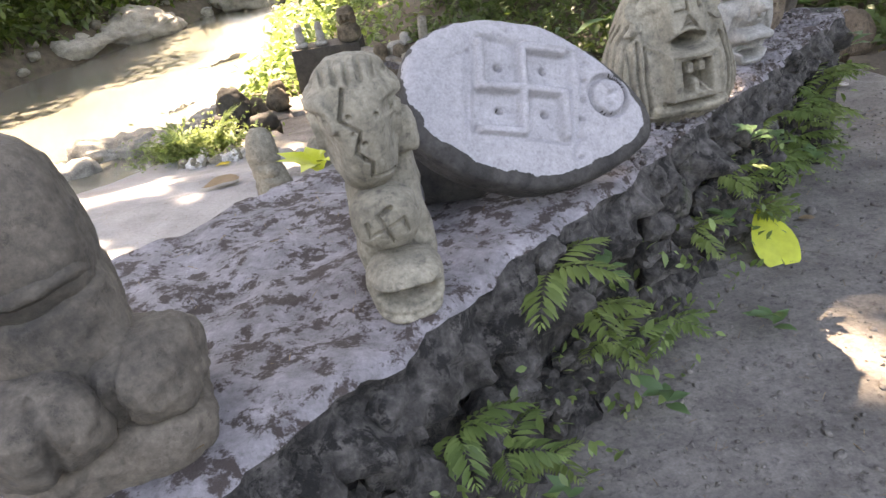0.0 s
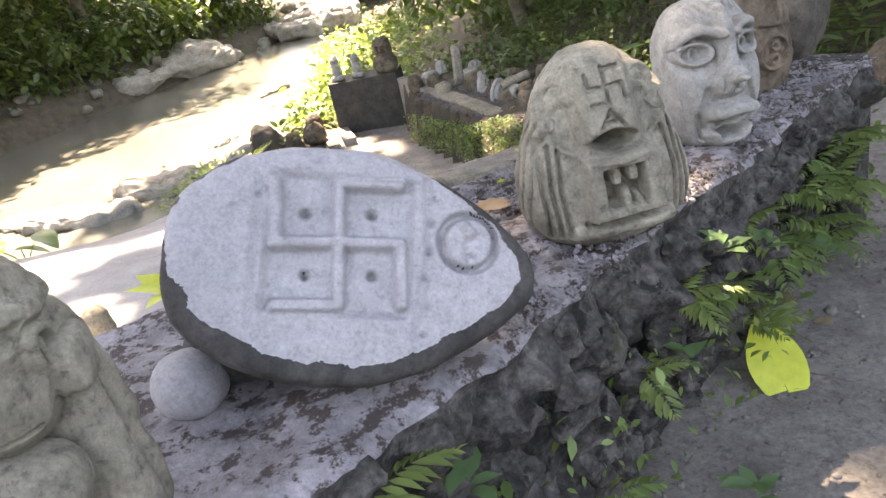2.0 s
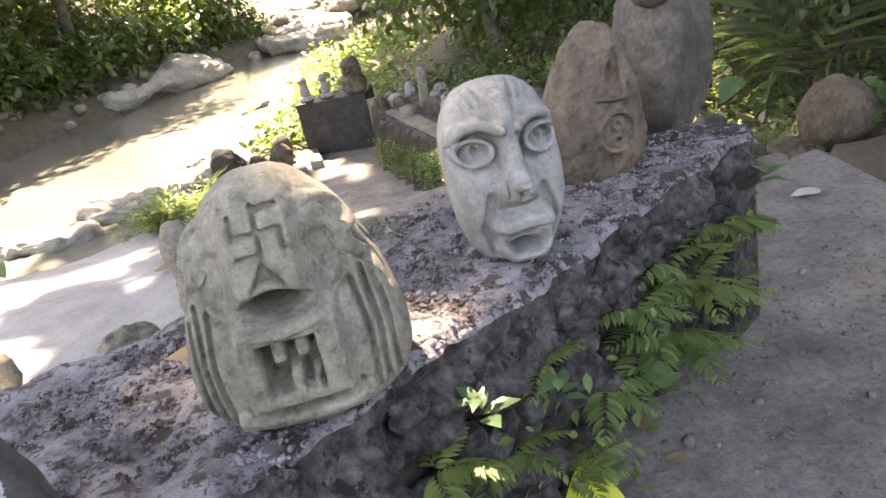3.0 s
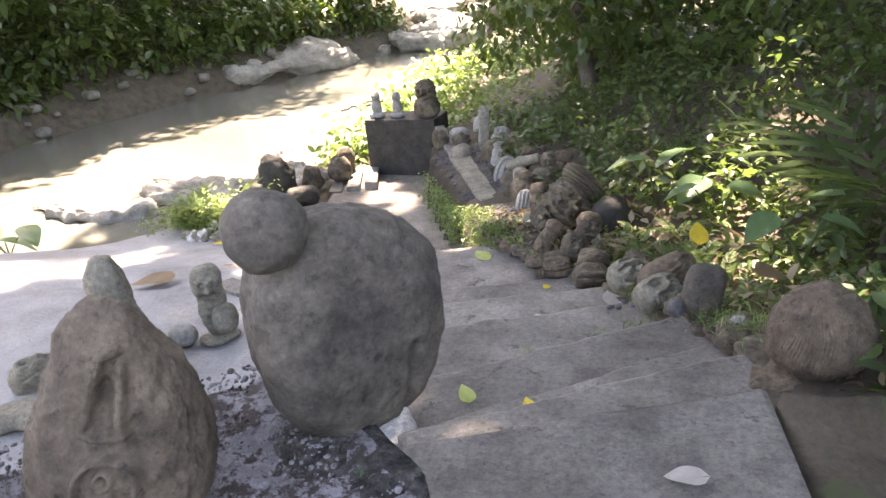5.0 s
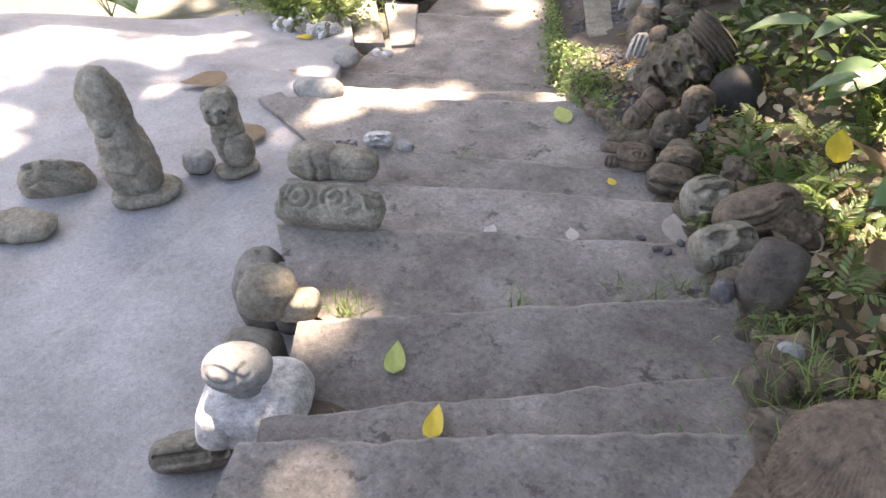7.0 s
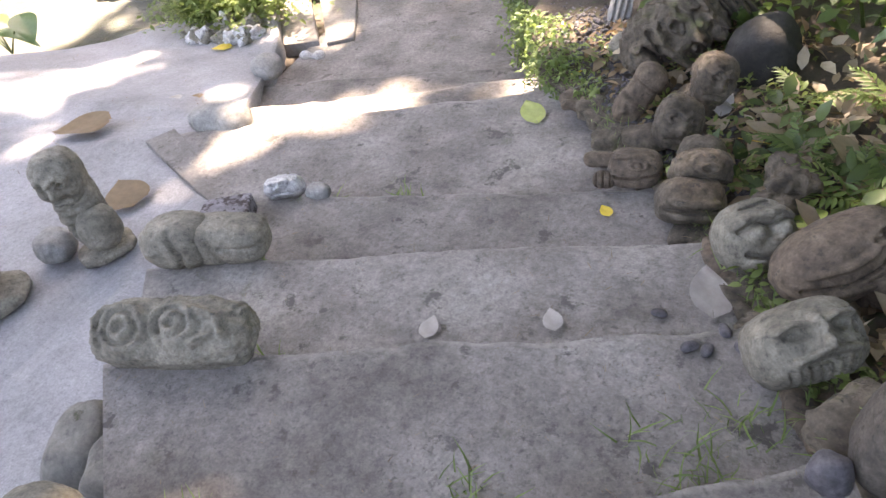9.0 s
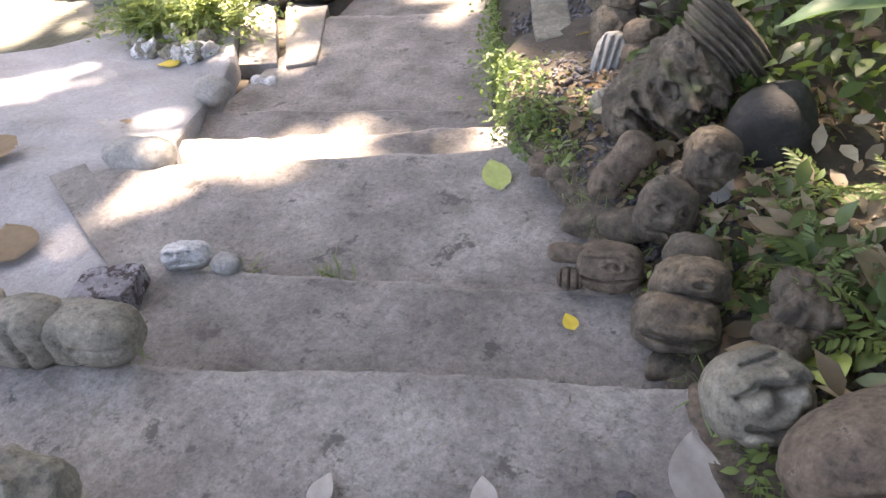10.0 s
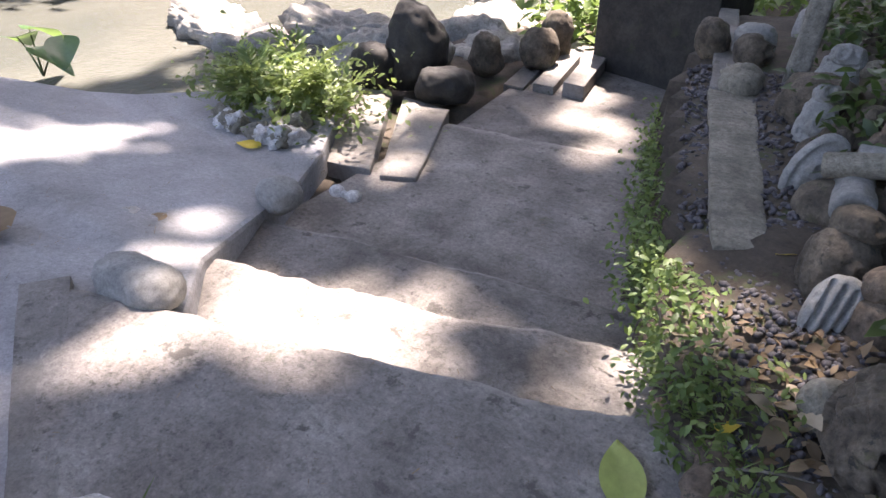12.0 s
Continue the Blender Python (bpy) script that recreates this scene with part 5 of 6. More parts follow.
for s, v, z, size in ((0.45, -0.16, 0.0, 0.05), (0.62, -0.10, 0.12, 0.05), (1.12, -0.10, 0.02, 0.09), (1.62, -0.22, 0.0, 0.10), (1.66, -0.05, 0.3, 0.06), (1.85, -0.06, 0.5, 0.07), (2.05, -0.08, 0.42, 0.06), (2.35, -0.12, 0.25, 0.06), (3.08, -0.05, 0.48, 0.09), (3.14, 0.1, 0.56, 0.08), (0.95, -0.04, 0.5, 0.07), (0.3, -0.08, 0.2, 0.05)):
    sprig((*on_wall(s, v), z), OUT, size)
band = np.array([(*on_wall(RNG.uniform(-0.4, 3.1), RNG.uniform(-0.10, 0.05)), RNG.uniform(0.0, 0.5)) for _ in range(600)])
tagged(leaves("wall_creeper", band, RNG.uniform(0.015, 0.05, 600), FERN, -0.6, LEAF, 3), "small creeping leaves on the parapet foot", "creeper", "", "stuff")
# Broad seedling behind the parapet.
sprig((-0.12, 2.55, 0.62), 90, 0.17, 7, FALLEN_LIME, "yellow-green broad-leaved sapling behind the parapet")
sprig((0.0, 2.62, 0.72), 60, 0.13, 6, FALLEN_GREEN, "yellow-green broad-leaved sapling behind the parapet")
sprig((0.75, 2.95, 0.60), 80, 0.13, 5, FALLEN_LIME, "yellow-green broad-leaved sapling behind the parapet")

# Fern clump on the river edge.
for k in range(9):
    fern((-3.25 + RNG.uniform(-0.45, 0.45), 10.55 + RNG.uniform(-0.25, 0.3), -1.56), 40 * k, 7, 0.55, 0.12, LIME if k % 3 else FERN, 320, 42, 13, "pale sunlit fern clump by the river", "river_fern", 0.55)
fern((-3.0, 10.6, -1.4), -20, 3, 0.75, 0.17, LIME, 60, 35, 16, "long arching fern frond by the river", "river_fern", 0.5)
n = 2600
p = np.c_[RNG.normal(-3.25, 0.42, n), RNG.normal(10.55, 0.25, n), -1.56 + np.abs(RNG.normal(0, 0.17, n))]
tagged(leaves("river_weeds", p, RNG.uniform(0.03, 0.09, n), LIME, 0.2, LEAF, 5), "low bright weeds on the river edge", "weeds", "", "stuff")
for k in range(14):
    a = RNG.uniform(0, 6.28)
    boulder("rubble_stone", (0.16, 0.12, 0.14), WHITE if k % 2 else TAN, (-2.95 + 0.42 * math.cos(a), 10.1 + 0.2 * math.sin(a), -1.55), "pale broken rubble by the river ferns", 250 + k, "rubble", 47 * k, 4.5, 0.22, (20 * (k % 3), 30), 4, "rubble by the river ferns")

# Weeds along the stair edge and ledge.
n = 8000
y = RNG.uniform(8.75, 11.9, n)
x = np.interp(y, RIGHT_Y, RIGHT_X) + RNG.normal(0.07, 0.09, n)
z = np.interp(y, RIGHT_Y, [a[2] for a in NOSES]) + RNG.uniform(0.0, 0.45, n) * np.clip((y - 8.6) / 0.8, 0.2, 1)
tagged(leaves("edge_weeds", np.c_[x, y, z], RNG.uniform(0.02, 0.055, n), FERN, -0.3, LEAF, 6), "dense green weeds along the stair edge", "weeds", "", "stuff")
for k in range(14):
    y = RNG.uniform(8.9, 11.6)
    fern((np.interp(y, RIGHT_Y, RIGHT_X) + 0.12, y, np.interp(y, RIGHT_Y, [a[2] for a in NOSES]) + RNG.uniform(0.05, 0.35)), 180, 5, 0.2, 0.05, FERN, 150, 15, 9, "small fern rooted beside the stairs")
n = 1500
k = RNG.integers(1, 8, n)
u = RNG.beta(0.5, 0.5, n)
x = np.array([NOSES[i][0][0] + (NOSES[i][1][0] - NOSES[i][0][0]) * q for i, q in zip(k, u)])
y = np.array([NOSES[i][0][1] + (NOSES[i][1][1] - NOSES[i][0][1]) * q for i, q in zip(k, u)])
z = np.array([NOSES[min(i + 1, 11)][2] for i in k])
keep = np.array([noise.noise(Vector((a * 2.5, b * 2.5, 0))) > 0.18 for a, b in zip(x, y)])
tagged(leaves("step_grass", np.c_[x + 0.01, y + 0.04, z][keep], RNG.uniform(0.03, 0.10, keep.sum()), FERN, 0.7, BLADE, 8), "thin grass tufts in the step joints", "grass", "", "stuff")

# Undergrowth on the bank.
n = 15000
y = RNG.uniform(4.6, 13.5, n)
e = 0.35 + 4.2 * RNG.beta(1.0, 1.15, n)
x = np.interp(y, RIGHT_Y, RIGHT_X) + e + np.where(y > 8.3, 0.42, 0.05)
clump = np.array([noise.fractal(Vector((a * 1.1, b * 1.1, 3)), 1.0, 2.0, 3) for a, b in zip(x, y)])
high = np.clip(0.12 + 0.16 * e + 0.32 * clump, 0.02, 1.3) * np.where((y > 6.4) & (y < 9.0) & (e < 1.3), 0.35, 1.0)
z = ground_z(x, y) + high * RNG.beta(1.6, 1.0, n)
keep = clump > np.where((y > 6.4) & (y < 9.0) & (e < 1.2), 0.12, -0.32 + 0.12 * (e < 0.8))
tagged(leaves("undergrowth", np.c_[x, y, z][keep], RNG.uniform(0.05, 0.15, n)[keep], BUSH, -0.25, LEAF, 9), "dense low green undergrowth on the bank", "undergrowth", "", "stuff")
n = 900
y = RNG.uniform(6.2, 9.2, n)
x = np.interp(y, RIGHT_Y, RIGHT_X) + 0.3 + RNG.beta(1.2, 1.4, n) * 1.6
tagged(leaves("dry_leaf_litter", np.c_[x, y, ground_z(x, y) + RNG.uniform(0.015, 0.06, n)], RNG.uniform(0.05, 0.15, n), LITTER, 0.05, LEAF, 31), "curled tan and yellowed dead leaves under the plants", "leaf litter", "", "stuff")
n = 5200
y = RNG.uniform(6.0, 9.3, n)
x = np.interp(y, RIGHT_Y, RIGHT_X) + 0.04 + RNG.beta(0.9, 1.6, n) * 1.5
patch = np.array([noise.noise(Vector((a * 3.2, b * 3.2, 7))) for a, b in zip(x, y)])
keep = patch > 0.02
tagged(leaves("low_weeds", np.c_[x, y, ground_z(x, y) + RNG.uniform(0.0, 0.09, n)][keep], RNG.uniform(0.02, 0.055, n)[keep], LIME, 0.2, LEAF, 32), "small bright creeping weeds between the carvings", "weeds", "", "stuff")
n = 900
y = RNG.uniform(5.6, 9.0, n)
x = np.interp(y, RIGHT_Y, RIGHT_X) + RNG.normal(0.10, 0.07, n)
tagged(leaves("edge_grass", np.c_[x, y, ground_z(x, y)], RNG.uniform(0.04, 0.12, n), FERN, 0.7, BLADE, 33), "thin grass along the edge of the steps", "grass", "", "stuff")
n = 1300
y = RNG.uniform(5.0, 9.5, n)
x = np.interp(y, RIGHT_Y, RIGHT_X) + 0.25 + RNG.beta(1, 2, n) * 1.6
z = ground_z(x, y) + 0.02
tagged(leaves("leaf_litter", np.c_[x, y, z], RNG.uniform(0.03, 0.09, n), FALLEN_BROWN, 0.0, LEAF, 10), "dry brown leaf litter under the plants", "leaf litter", "", "stuff")
for k in range(34):
    y = RNG.uniform(5.3, 9.2)
    x = np.interp(y, RIGHT_Y, RIGHT_X) + 0.5 + RNG.random() * 2.0
    fern((x, y, ground_z(x, y) + 0.02), 40 * k, 6, 0.3, 0.07, FERN, 300, 35, 11, "green fern in the bank undergrowth")


def big_leaf(name, size, material, parent=None, cup=0.12, notch=0.18, droop=0.22):
    """A heart-shaped blade along +y with a midrib fold."""
    rows, cols = 11, 8
    verts, faces = [], []
    for j in range(rows + 1):
        u = j / rows
        half = 0.42 * (math.sin(math.pi * min(1, u ** 0.62)) ** 0.75) * (1 - 0.25 * u) + 0.002
        for i in range(cols + 1):
            v = 2 * i / cols - 1
            y = u - notch * (1 - u) ** 6 * abs(v) * 1.2
            z = cup * abs(v) ** 1.3 * half * 2 - droop * u * u + 0.015 * math.sin(9 * u + 3 * v)
            verts.append((half * v * size, y * size, z * size))
    for j in range(rows):
        for i in range(cols):
            q = j * (cols + 1) + i
            faces.append((q, q + 1, q + cols + 2, q + cols + 1))
    return mesh_object(name, verts, faces, material, parent)


def stalk(name, a, b, r, material, parent, bend=0.1):
    n, k = 8, 8
    a, b = Vector(a), Vector(b)
    verts, faces = [], []
    for j in range(k + 1):
        u = j / k
        c = a.lerp(b, u) + Vector((0, 0, bend * math.sin(math.pi * u)))
        for i in range(n):
            g = 2 * math.pi * i / n
            verts.append((c.x + r * (1 - 0.5 * u) * math.cos(g), c.y + r * (1 - 0.5 * u) * math.sin(g), c.z))
    for j in range(k):
        for i in range(n):
            faces.append((j * n + i, j * n + (i + 1) % n, (j + 1) * n + (i + 1) % n, (j + 1) * n + i))
    return mesh_object(name, verts, faces, material, parent)


def taro(place, spots, label="broad-leaved taro plant in the undergrowth"):
    root = tagged(new("taro_plant"), label, "plant")
    root.matrix_world = pose(*place)
    for x, y, z, size, turn in spots:
        leaf = big_leaf("leaf", size, TARO, root)
        leaf.matrix_local = pose(x, y, z, -12 + RNG.normal(0, 8), RNG.normal(0, 8), turn)
        stalk("stem", (0, 0, 0), (x, y, z), 0.012, BUSH, root, 0.05)
    return root


taro((2.45, 9.35, -0.95), [(-0.15, -0.25, 0.62, 0.36, 95), (0.22, -0.12, 0.66, 0.38, 130), (0.28, -0.2, 0.46, 0.36, -70), (0.32, -0.5, 0.5, 0.34, 150), (0.45, 0.1, 0.6, 0.34, -30)])
taro((2.9, 8.6, -0.85), [(0.1, -0.1, 0.45, 0.26, -100), (-0.2, 0.0, 0.42, 0.26, 100), (0.2, 0.2, 0.5, 0.24, -20)])
taro((3.3, 7.2, -0.5), [(0.1, -0.1, 0.35, 0.24, -100), (-0.2, 0.0, 0.32, 0.24, 140), (0.2, 0.2, 0.4, 0.24, 60)])
taro((2.9, 12.2, -0.9), [(0.1, -0.1, 0.65, 0.36, -100), (-0.2, 0.0, 0.62, 0.36, 140), (0.2, 0.2, 0.8, 0.34, 60)])
taro((-6.0, 9.7, -1.75), [(0.0, 0.0, 0.25, 0.42, -60), (-0.4, 0.0, 0.3, 0.45, 60), (0.2, 0.2, 0.35, 0.4, -120), (-0.6, 0.2, 0.3, 0.45, 20)], "broad-leaved plant on the river edge")

# Palm fronds arching over the bank.
palm = tagged(new("palm"), "young palm with long arching fronds", "palm")
palm.matrix_world = pose(3.95, 7.95, -0.75)
frond_long = (np.array([(-0.035, 0, 0), (0.035, 0, 0), (-0.04, 0.3, 0.01), (0.04, 0.3, 0.01), (-0.03, 0.65, -0.03), (0.03, 0.65, -0.03), (0, 1, -0.12)]), [(0, 1, 3, 2), (2, 3, 5, 4), (4, 5, 6)])
for k, (turn, lift, size) in enumerate(((95, 38, 1.25), (65, 45, 1.2), (140, 40, 1.1), (20, 45, 1.2), (-60, 40, 1.2), (200, 30, 0.9))):
    fr = frond_mesh("frond", 1.15 * size, 0.55 * size, 9, 0.55, BUSH, frond_long, k)
    fr.parent = palm
    fr.matrix_local = pose(0, 0, 0.25, lift, 0, turn)
stalk("stem", (0, 0, -0.1), (0, 0, 0.3), 0.035, BARK, palm, 0.0)


# ---- trees ----
def tree(place, height, lean, crown_places, crown_sizes, material, label, name="tree", r=0.16, seed=1):
    root = tagged(new(name), label, "tree")
    root.matrix_world = pose(*place)
    bm = bmesh.new()
    top = Vector((lean[0], lean[1], height))

    def limb(a, b, ra, rb, steps=10):
        prev = None
        for j in range(steps + 1):
            u = j / steps
            c = a.lerp(b, u) + Vector((noise.noise(Vector((u * 3, seed, 0))), noise.noise(Vector((u * 3, 0, seed))), 0)) * 0.12 * height * 0.2 * math.sin(math.pi * u)
            rad = ra + (rb - ra) * u
            ring = [bm.verts.new(c + Vector((math.cos(q), math.sin(q), 0)) * rad) for q in np.linspace(0, 2 * math.pi, 11)[:-1]]
            if prev:
                for i in range(10):
                    bm.faces.new((prev[i], prev[(i + 1) % 10], ring[(i + 1) % 10], ring[i]))
            prev = ring

    limb(Vector((0, 0, -0.3)), top, r, r * 0.35)
    rng = np.random.default_rng(seed)
    for k in range(6):
        u = 0.45 + 0.09 * k
        base = Vector((0, 0, 0)).lerp(top, u)
        limb(base, base + Vector((rng.normal(0, 1), rng.normal(0, 1), 0.9)) * height * 0.22, r * 0.4, r * 0.08, 6)
    from_bm("trunk", bm, BARK, root, True)
    leaves("crown", crown_places - np.array(place), crown_sizes, material, -0.5, LEAF, seed, root)
    return root


def cloud(n, centres, radius, rng):
    c = np.array(centres)[rng.integers(0, len(centres), n)]
    d = rng.normal(0, 1, (n, 3))
    d *= (np.cbrt(rng.uniform(0.1, 1, n)) / np.linalg.norm(d, axis=1))[:, None]
    return c + d * np.array(radius)


R2 = np.random.default_rng(21)
# Forest wall on the stair side.
for k, (x, y, h, lx, ly) in enumerate(((1.45, 14.4, 6.5, -1.0, 0.8), (2.3, 14.6, 6.5, 0.9, 0.3), (4.6, 13.0, 7.0, 0.4, 0.2), (6.3, 10.5, 7.0, 0.2, 0.0), (6.8, 7.5, 7.0, 0.3, -0.4), (5.6, 5.2, 6.5, -0.2, 0.2), (5.0, 16.5, 8, 0, 0), (1.0, 19.0, 7, 0.4, 0))):
    z = float(ground_z(x, y))
    cs = [(x + lx * q + R2.normal(0, 0.9), y + ly * q + R2.normal(0, 0.9), z + 0.6 + h * q * 0.8) for q in np.linspace(0.02, 0.95, 12)]
    pl = cloud(3000, cs, (1.0, 1.0, 0.8), R2)
    tree((x, y, z), h, (lx, ly), pl, R2.uniform(0.12, 0.30, 3000), DEEP, "shady forest tree hung with dense dark leaves", "forest_tree", 0.15, 30 + k)
n = 9000
y = R2.uniform(6.0, 19.0, n)
x = np.maximum(np.interp(y, [6, 10, 13, 15, 19], [4.8, 4.2, 2.4, 1.0, 0.0]), 0) + R2.gamma(1.5, 0.9, n)
z = ground_z(x, y) + R2.uniform(0, 1, n) ** 1.3 * 2.2
tagged(leaves("thicket", np.c_[x, y, z], R2.uniform(0.10, 0.26, n), DEEP, -0.5, LEAF, 12), "deep shaded thicket of broad leaves", "thicket", "", "stuff")
n = 5200
y = R2.uniform(13.8, 27, n)
x = np.interp(y, NEAR_Y, NEAR_X) + 0.7 + R2.gamma(1.4, 0.8, n)
z = ground_z(x, y) + np.abs(R2.normal(0, 0.35, n))
tagged(leaves("bank_ferns", np.c_[x, y, z], R2.uniform(0.10, 0.26, n), FERN, -0.1, LEAF, 13), "bright ferns and weeds on the near river bank", "ferns", "", "stuff")
# Far bank woods.
n = 30000
y = R2.uniform(2, 34, n)
w = R2.gamma(1.6, 1.9, n)
x = np.interp(y, FAR_Y, FAR_X) - 0.35 - w
g = ground_z(x, y)
lumpy = np.array([noise.fractal(Vector((a * 0.35, b * 0.35, 5)), 1.0, 2.0, 3) for a, b in zip(x, y)])
z = g + np.clip(1.4 + 1.6 * lumpy, 0.15, 5) * R2.beta(1.4, 1.0, n)
tagged(leaves("far_bank_scrub", np.c_[x, y, z], R2.uniform(0.15, 0.42, n), DEEP, -0.4, LEAF, 14), "dense green scrub covering the far bank", "scrub", "", "stuff")
for k, (x, y, h) in enumerate(((-15.5, 12.5, 8), (-16.0, 17.5, 9), (-15.5, 22.5, 9), (-13.5, 27.5, 9), (-17.5, 7.0, 9), (-11, 35, 9), (-5.5, 42, 9), (-1.0, 36, 9), (-2.0, 28.5, 7))):
    z = float(ground_z(x, y))
    cs = [(x + R2.normal(0.8, 1.6), y + R2.normal(0, 1.6), z + 1.8 + h * q * 0.75) for q in np.linspace(0.05, 1, 16)]
    pl = cloud(3600, cs, (1.7, 1.7, 1.2), R2)
    tree((x, y, z), h, (0.8, 0.3), pl, R2.uniform(0.25, 0.5, 3600), BUSH, "leafy riverside tree on the opposite bank", "riverside_tree", 0.22, 50 + k)

# Tall trees leaning over the far bank keep it in shade.
for k, (x, y) in enumerate(((-19.0, 9.0), (-19.5, 15.5), (-18.5, 21.5), (-17.0, 27.5))):
    z = float(ground_z(x, y))
    n = 2300
    pl = np.c_[x + 2.0 + R2.uniform(-5.5, 3.8, n), y + 1.5 + R2.uniform(-4.2, 4.2, n), R2.uniform(7.0, 10.5, n)]
    tree((x, y, z), 11.0 - z, (3.5, 1.0), pl, R2.uniform(0.5, 0.85, n), DEEP, "tall dark tree leaning over the opposite bank", "leaning_tree", 0.3, 90 + k)

# Shade tree whose crown spreads over path and stairs, with gaps that let the sun through.
GAPS = [((1.03, 2.11), 0.27), ((1.13, 2.00), 0.28), ((1.30, 2.08), 0.24), ((1.78, 2.70), 0.06), ((1.12, 2.23), 0.12), ((1.17, 1.90), 0.27), ((1.05, 5.2), 0.25), ((0.75, 5.65), 0.2), ((-0.65, 7.75), 0.28), ((-0.78, 8.05), 0.26), ((-0.85, 8.38), 0.38), ((-0.8, 8.66), 0.46), ((-0.42, 8.74), 0.40), ((-0.1, 8.86), 0.34), ((-1.1, 8.64), 0.48), ((-0.5, 9.02), 0.36), ((-1.75, 10.4), 0.22), ((-0.94, 11.3), 0.32), ((-1.9, 8.7), 0.25), ((0.45, 9.3), 0.12), ((-1.5, 12.2), 0.42), ((-0.95, 11.95), 0.3), ((-1.9, 13.0), 0.4), ((-3.5, 8.3), 0.5), ((-4.6, 7.4), 0.7), ((-2.6, 5.2), 0.7), ((-3.4, 6.3), 0.7), ((-3.0, 10.5), 0.55), ((2.5, 10.2), 0.45), ((2.15, 9.1), 0.28), ((2.5, 8.2), 0.14), ((2.1, 7.75), 0.14), ((1.2, 9.0), 0.32), ((0.92, 9.0), 0.3), ((0.75, 9.35), 0.1), ((0.62, 1.62), 0.10), ((1.95, 2.3), 0.06), ((1.45, 1.45), 0.08), ((2.0, 2.75), 0.05), ((1.85, 1.6), 0.06), ((1.40, 6.06), 0.10), ((1.20, 6.10), 0.14), ((1.52, 5.66), 0.08), ((1.34, 5.30), 0.12), ((1.15, 5.50), 0.10), ((2.7, 4.3), 0.2), ((0.3, 2.9), 0.2), ((0.1, 2.6), 0.3), ((3.3, 8.6), 0.55), ((4.0, 9.6), 0.45), ((2.35, 8.3), 0.22), ((2.9, 7.6), 0.3), ((2.75, 8.8), 0.25), ((3.5, 7.2), 0.4), ((3.4, 11.0), 0.35), ((3.6, 6.0), 0.35), ((1.9, 11.3), 0.35)]
n = 72000
cx, cy, cz = R2.uniform(-10, 8, n), R2.uniform(-4, 29, n), R2.uniform(12.5, 15.5, n)
sx, sy = cx - (cz + 0.6) * SUN_DIR.x / SUN_DIR.z, cy - (cz + 0.6) * SUN_DIR.y / SUN_DIR.z
lit = np.zeros(n, bool)
for (gx, gy), gr in GAPS:
    gz = float(np.interp(gy, LEFT_Y, [a[2] for a in NOSES]))
    ox, oy = cx - (cz - gz) * SUN_DIR.x / SUN_DIR.z, cy - (cz - gz) * SUN_DIR.y / SUN_DIR.z
    lit |= np.hypot(ox - gx, oy - gy) < gr * 1.1 + 0.06
open_river = (sx < -1.9 - 0.1 * np.abs(sy - 8)) & (np.array([noise.fractal(Vector((a * 0.9, b * 0.9, 2)), 1.0, 2.0, 2) for a, b in zip(sx, sy)]) > 0.2)
keep = ~(lit | open_river | (sx < -6.5) | ((sy > 14.0) & (sx < -2.2)))
tree((7.0, 2.0, 0.3), 14.0, (-4.0, 5.0), np.c_[cx, cy, cz][keep], R2.uniform(0.42, 0.72, keep.sum()), DEEP, "tall shade tree spreading its crown over the path", "shade_tree", 0.3, 77)


# ---- fallen leaves and twigs ----
def fallen(place, size, material, label, turn=0.0, tip=(0, 0), notch=0.18, wide=1.0):
    ob = big_leaf("fallen_leaf", size, material, None, 0.05, notch, 0.02)
    ob.matrix_world = pose(place[0], place[1], place[2] + 0.016, 2 + tip[0], tip[1], turn) @ Matrix.Diagonal((wide, 1, 1, 1))
    return tagged(ob, label, "leaf")


fallen((1.38, 2.70, 0.0), 0.21, FALLEN_LIME, "large lime-yellow fallen leaf on the path", 5, (34, 0), 0.3)
fallen((1.58, 5.44, -0.50), 0.17, FALLEN_GREEN, "pale green fallen leaf on a step", 28, (0, 0), 0.0, 0.62)
fallen((1.93, 5.16, -0.34), 0.14, FALLEN_YELLOW, "yellow fallen leaf on a step", 20, (0, 0), 0.0, 0.6)
fallen((0.915, 8.59, -1.12), 0.21, FALLEN_GREEN, "pale green heart-shaped leaf on the landing", 36, (0, 0), 0.25, 0.85)
fallen((1.62, 7.70, -0.97), 0.07, FALLEN_YELLOW, "small yellow fallen leaf on a step", 40)
fallen((1.69, 6.90, -0.82), 0.09, FALLEN_PALE, "small cream fallen leaf on a step", 30)
fallen((1.28, 6.73, -0.82), 0.09, FALLEN_PALE, "small dry fallen leaf on a step", 10)
fallen((2.16, 7.12, -0.80), 0.19, FALLEN_PALE, "curled grey dead leaf beside the steps", 20, (5, 15))
fallen((-2.66, 9.82, -1.53), 0.17, FALLEN_YELLOW, "bright yellow fallen leaf on the terrace", 110)
fallen((-2.66, 10.06, -1.53), 0.15, FALLEN_PALE, "pale dead leaf on the terrace", -40)
fallen((-2.02, 8.62, -1.295), 0.12, FALLEN_PALE, "pale dead leaf on the terrace", 150)
fallen((-1.90, 8.70, -1.315), 0.13, FALLEN_BROWN, "light brown dead leaf on the terrace", 190)
fallen((-2.05, 8.02, -1.14), 0.40, FALLEN_BROWN, "large dry brown leaf on the terrace", 125, (0, 0), 0.05)
fallen((-1.05, 7.3, -1.14), 0.34, FALLEN_BROWN, "large dry brown leaf on the terrace", 60, (0, 0), 0.05)
fallen((0.88, 9.95, -0.98), 0.11, FALLEN_YELLOW, "yellow curled leaf among the stones", 160, (20, 30))
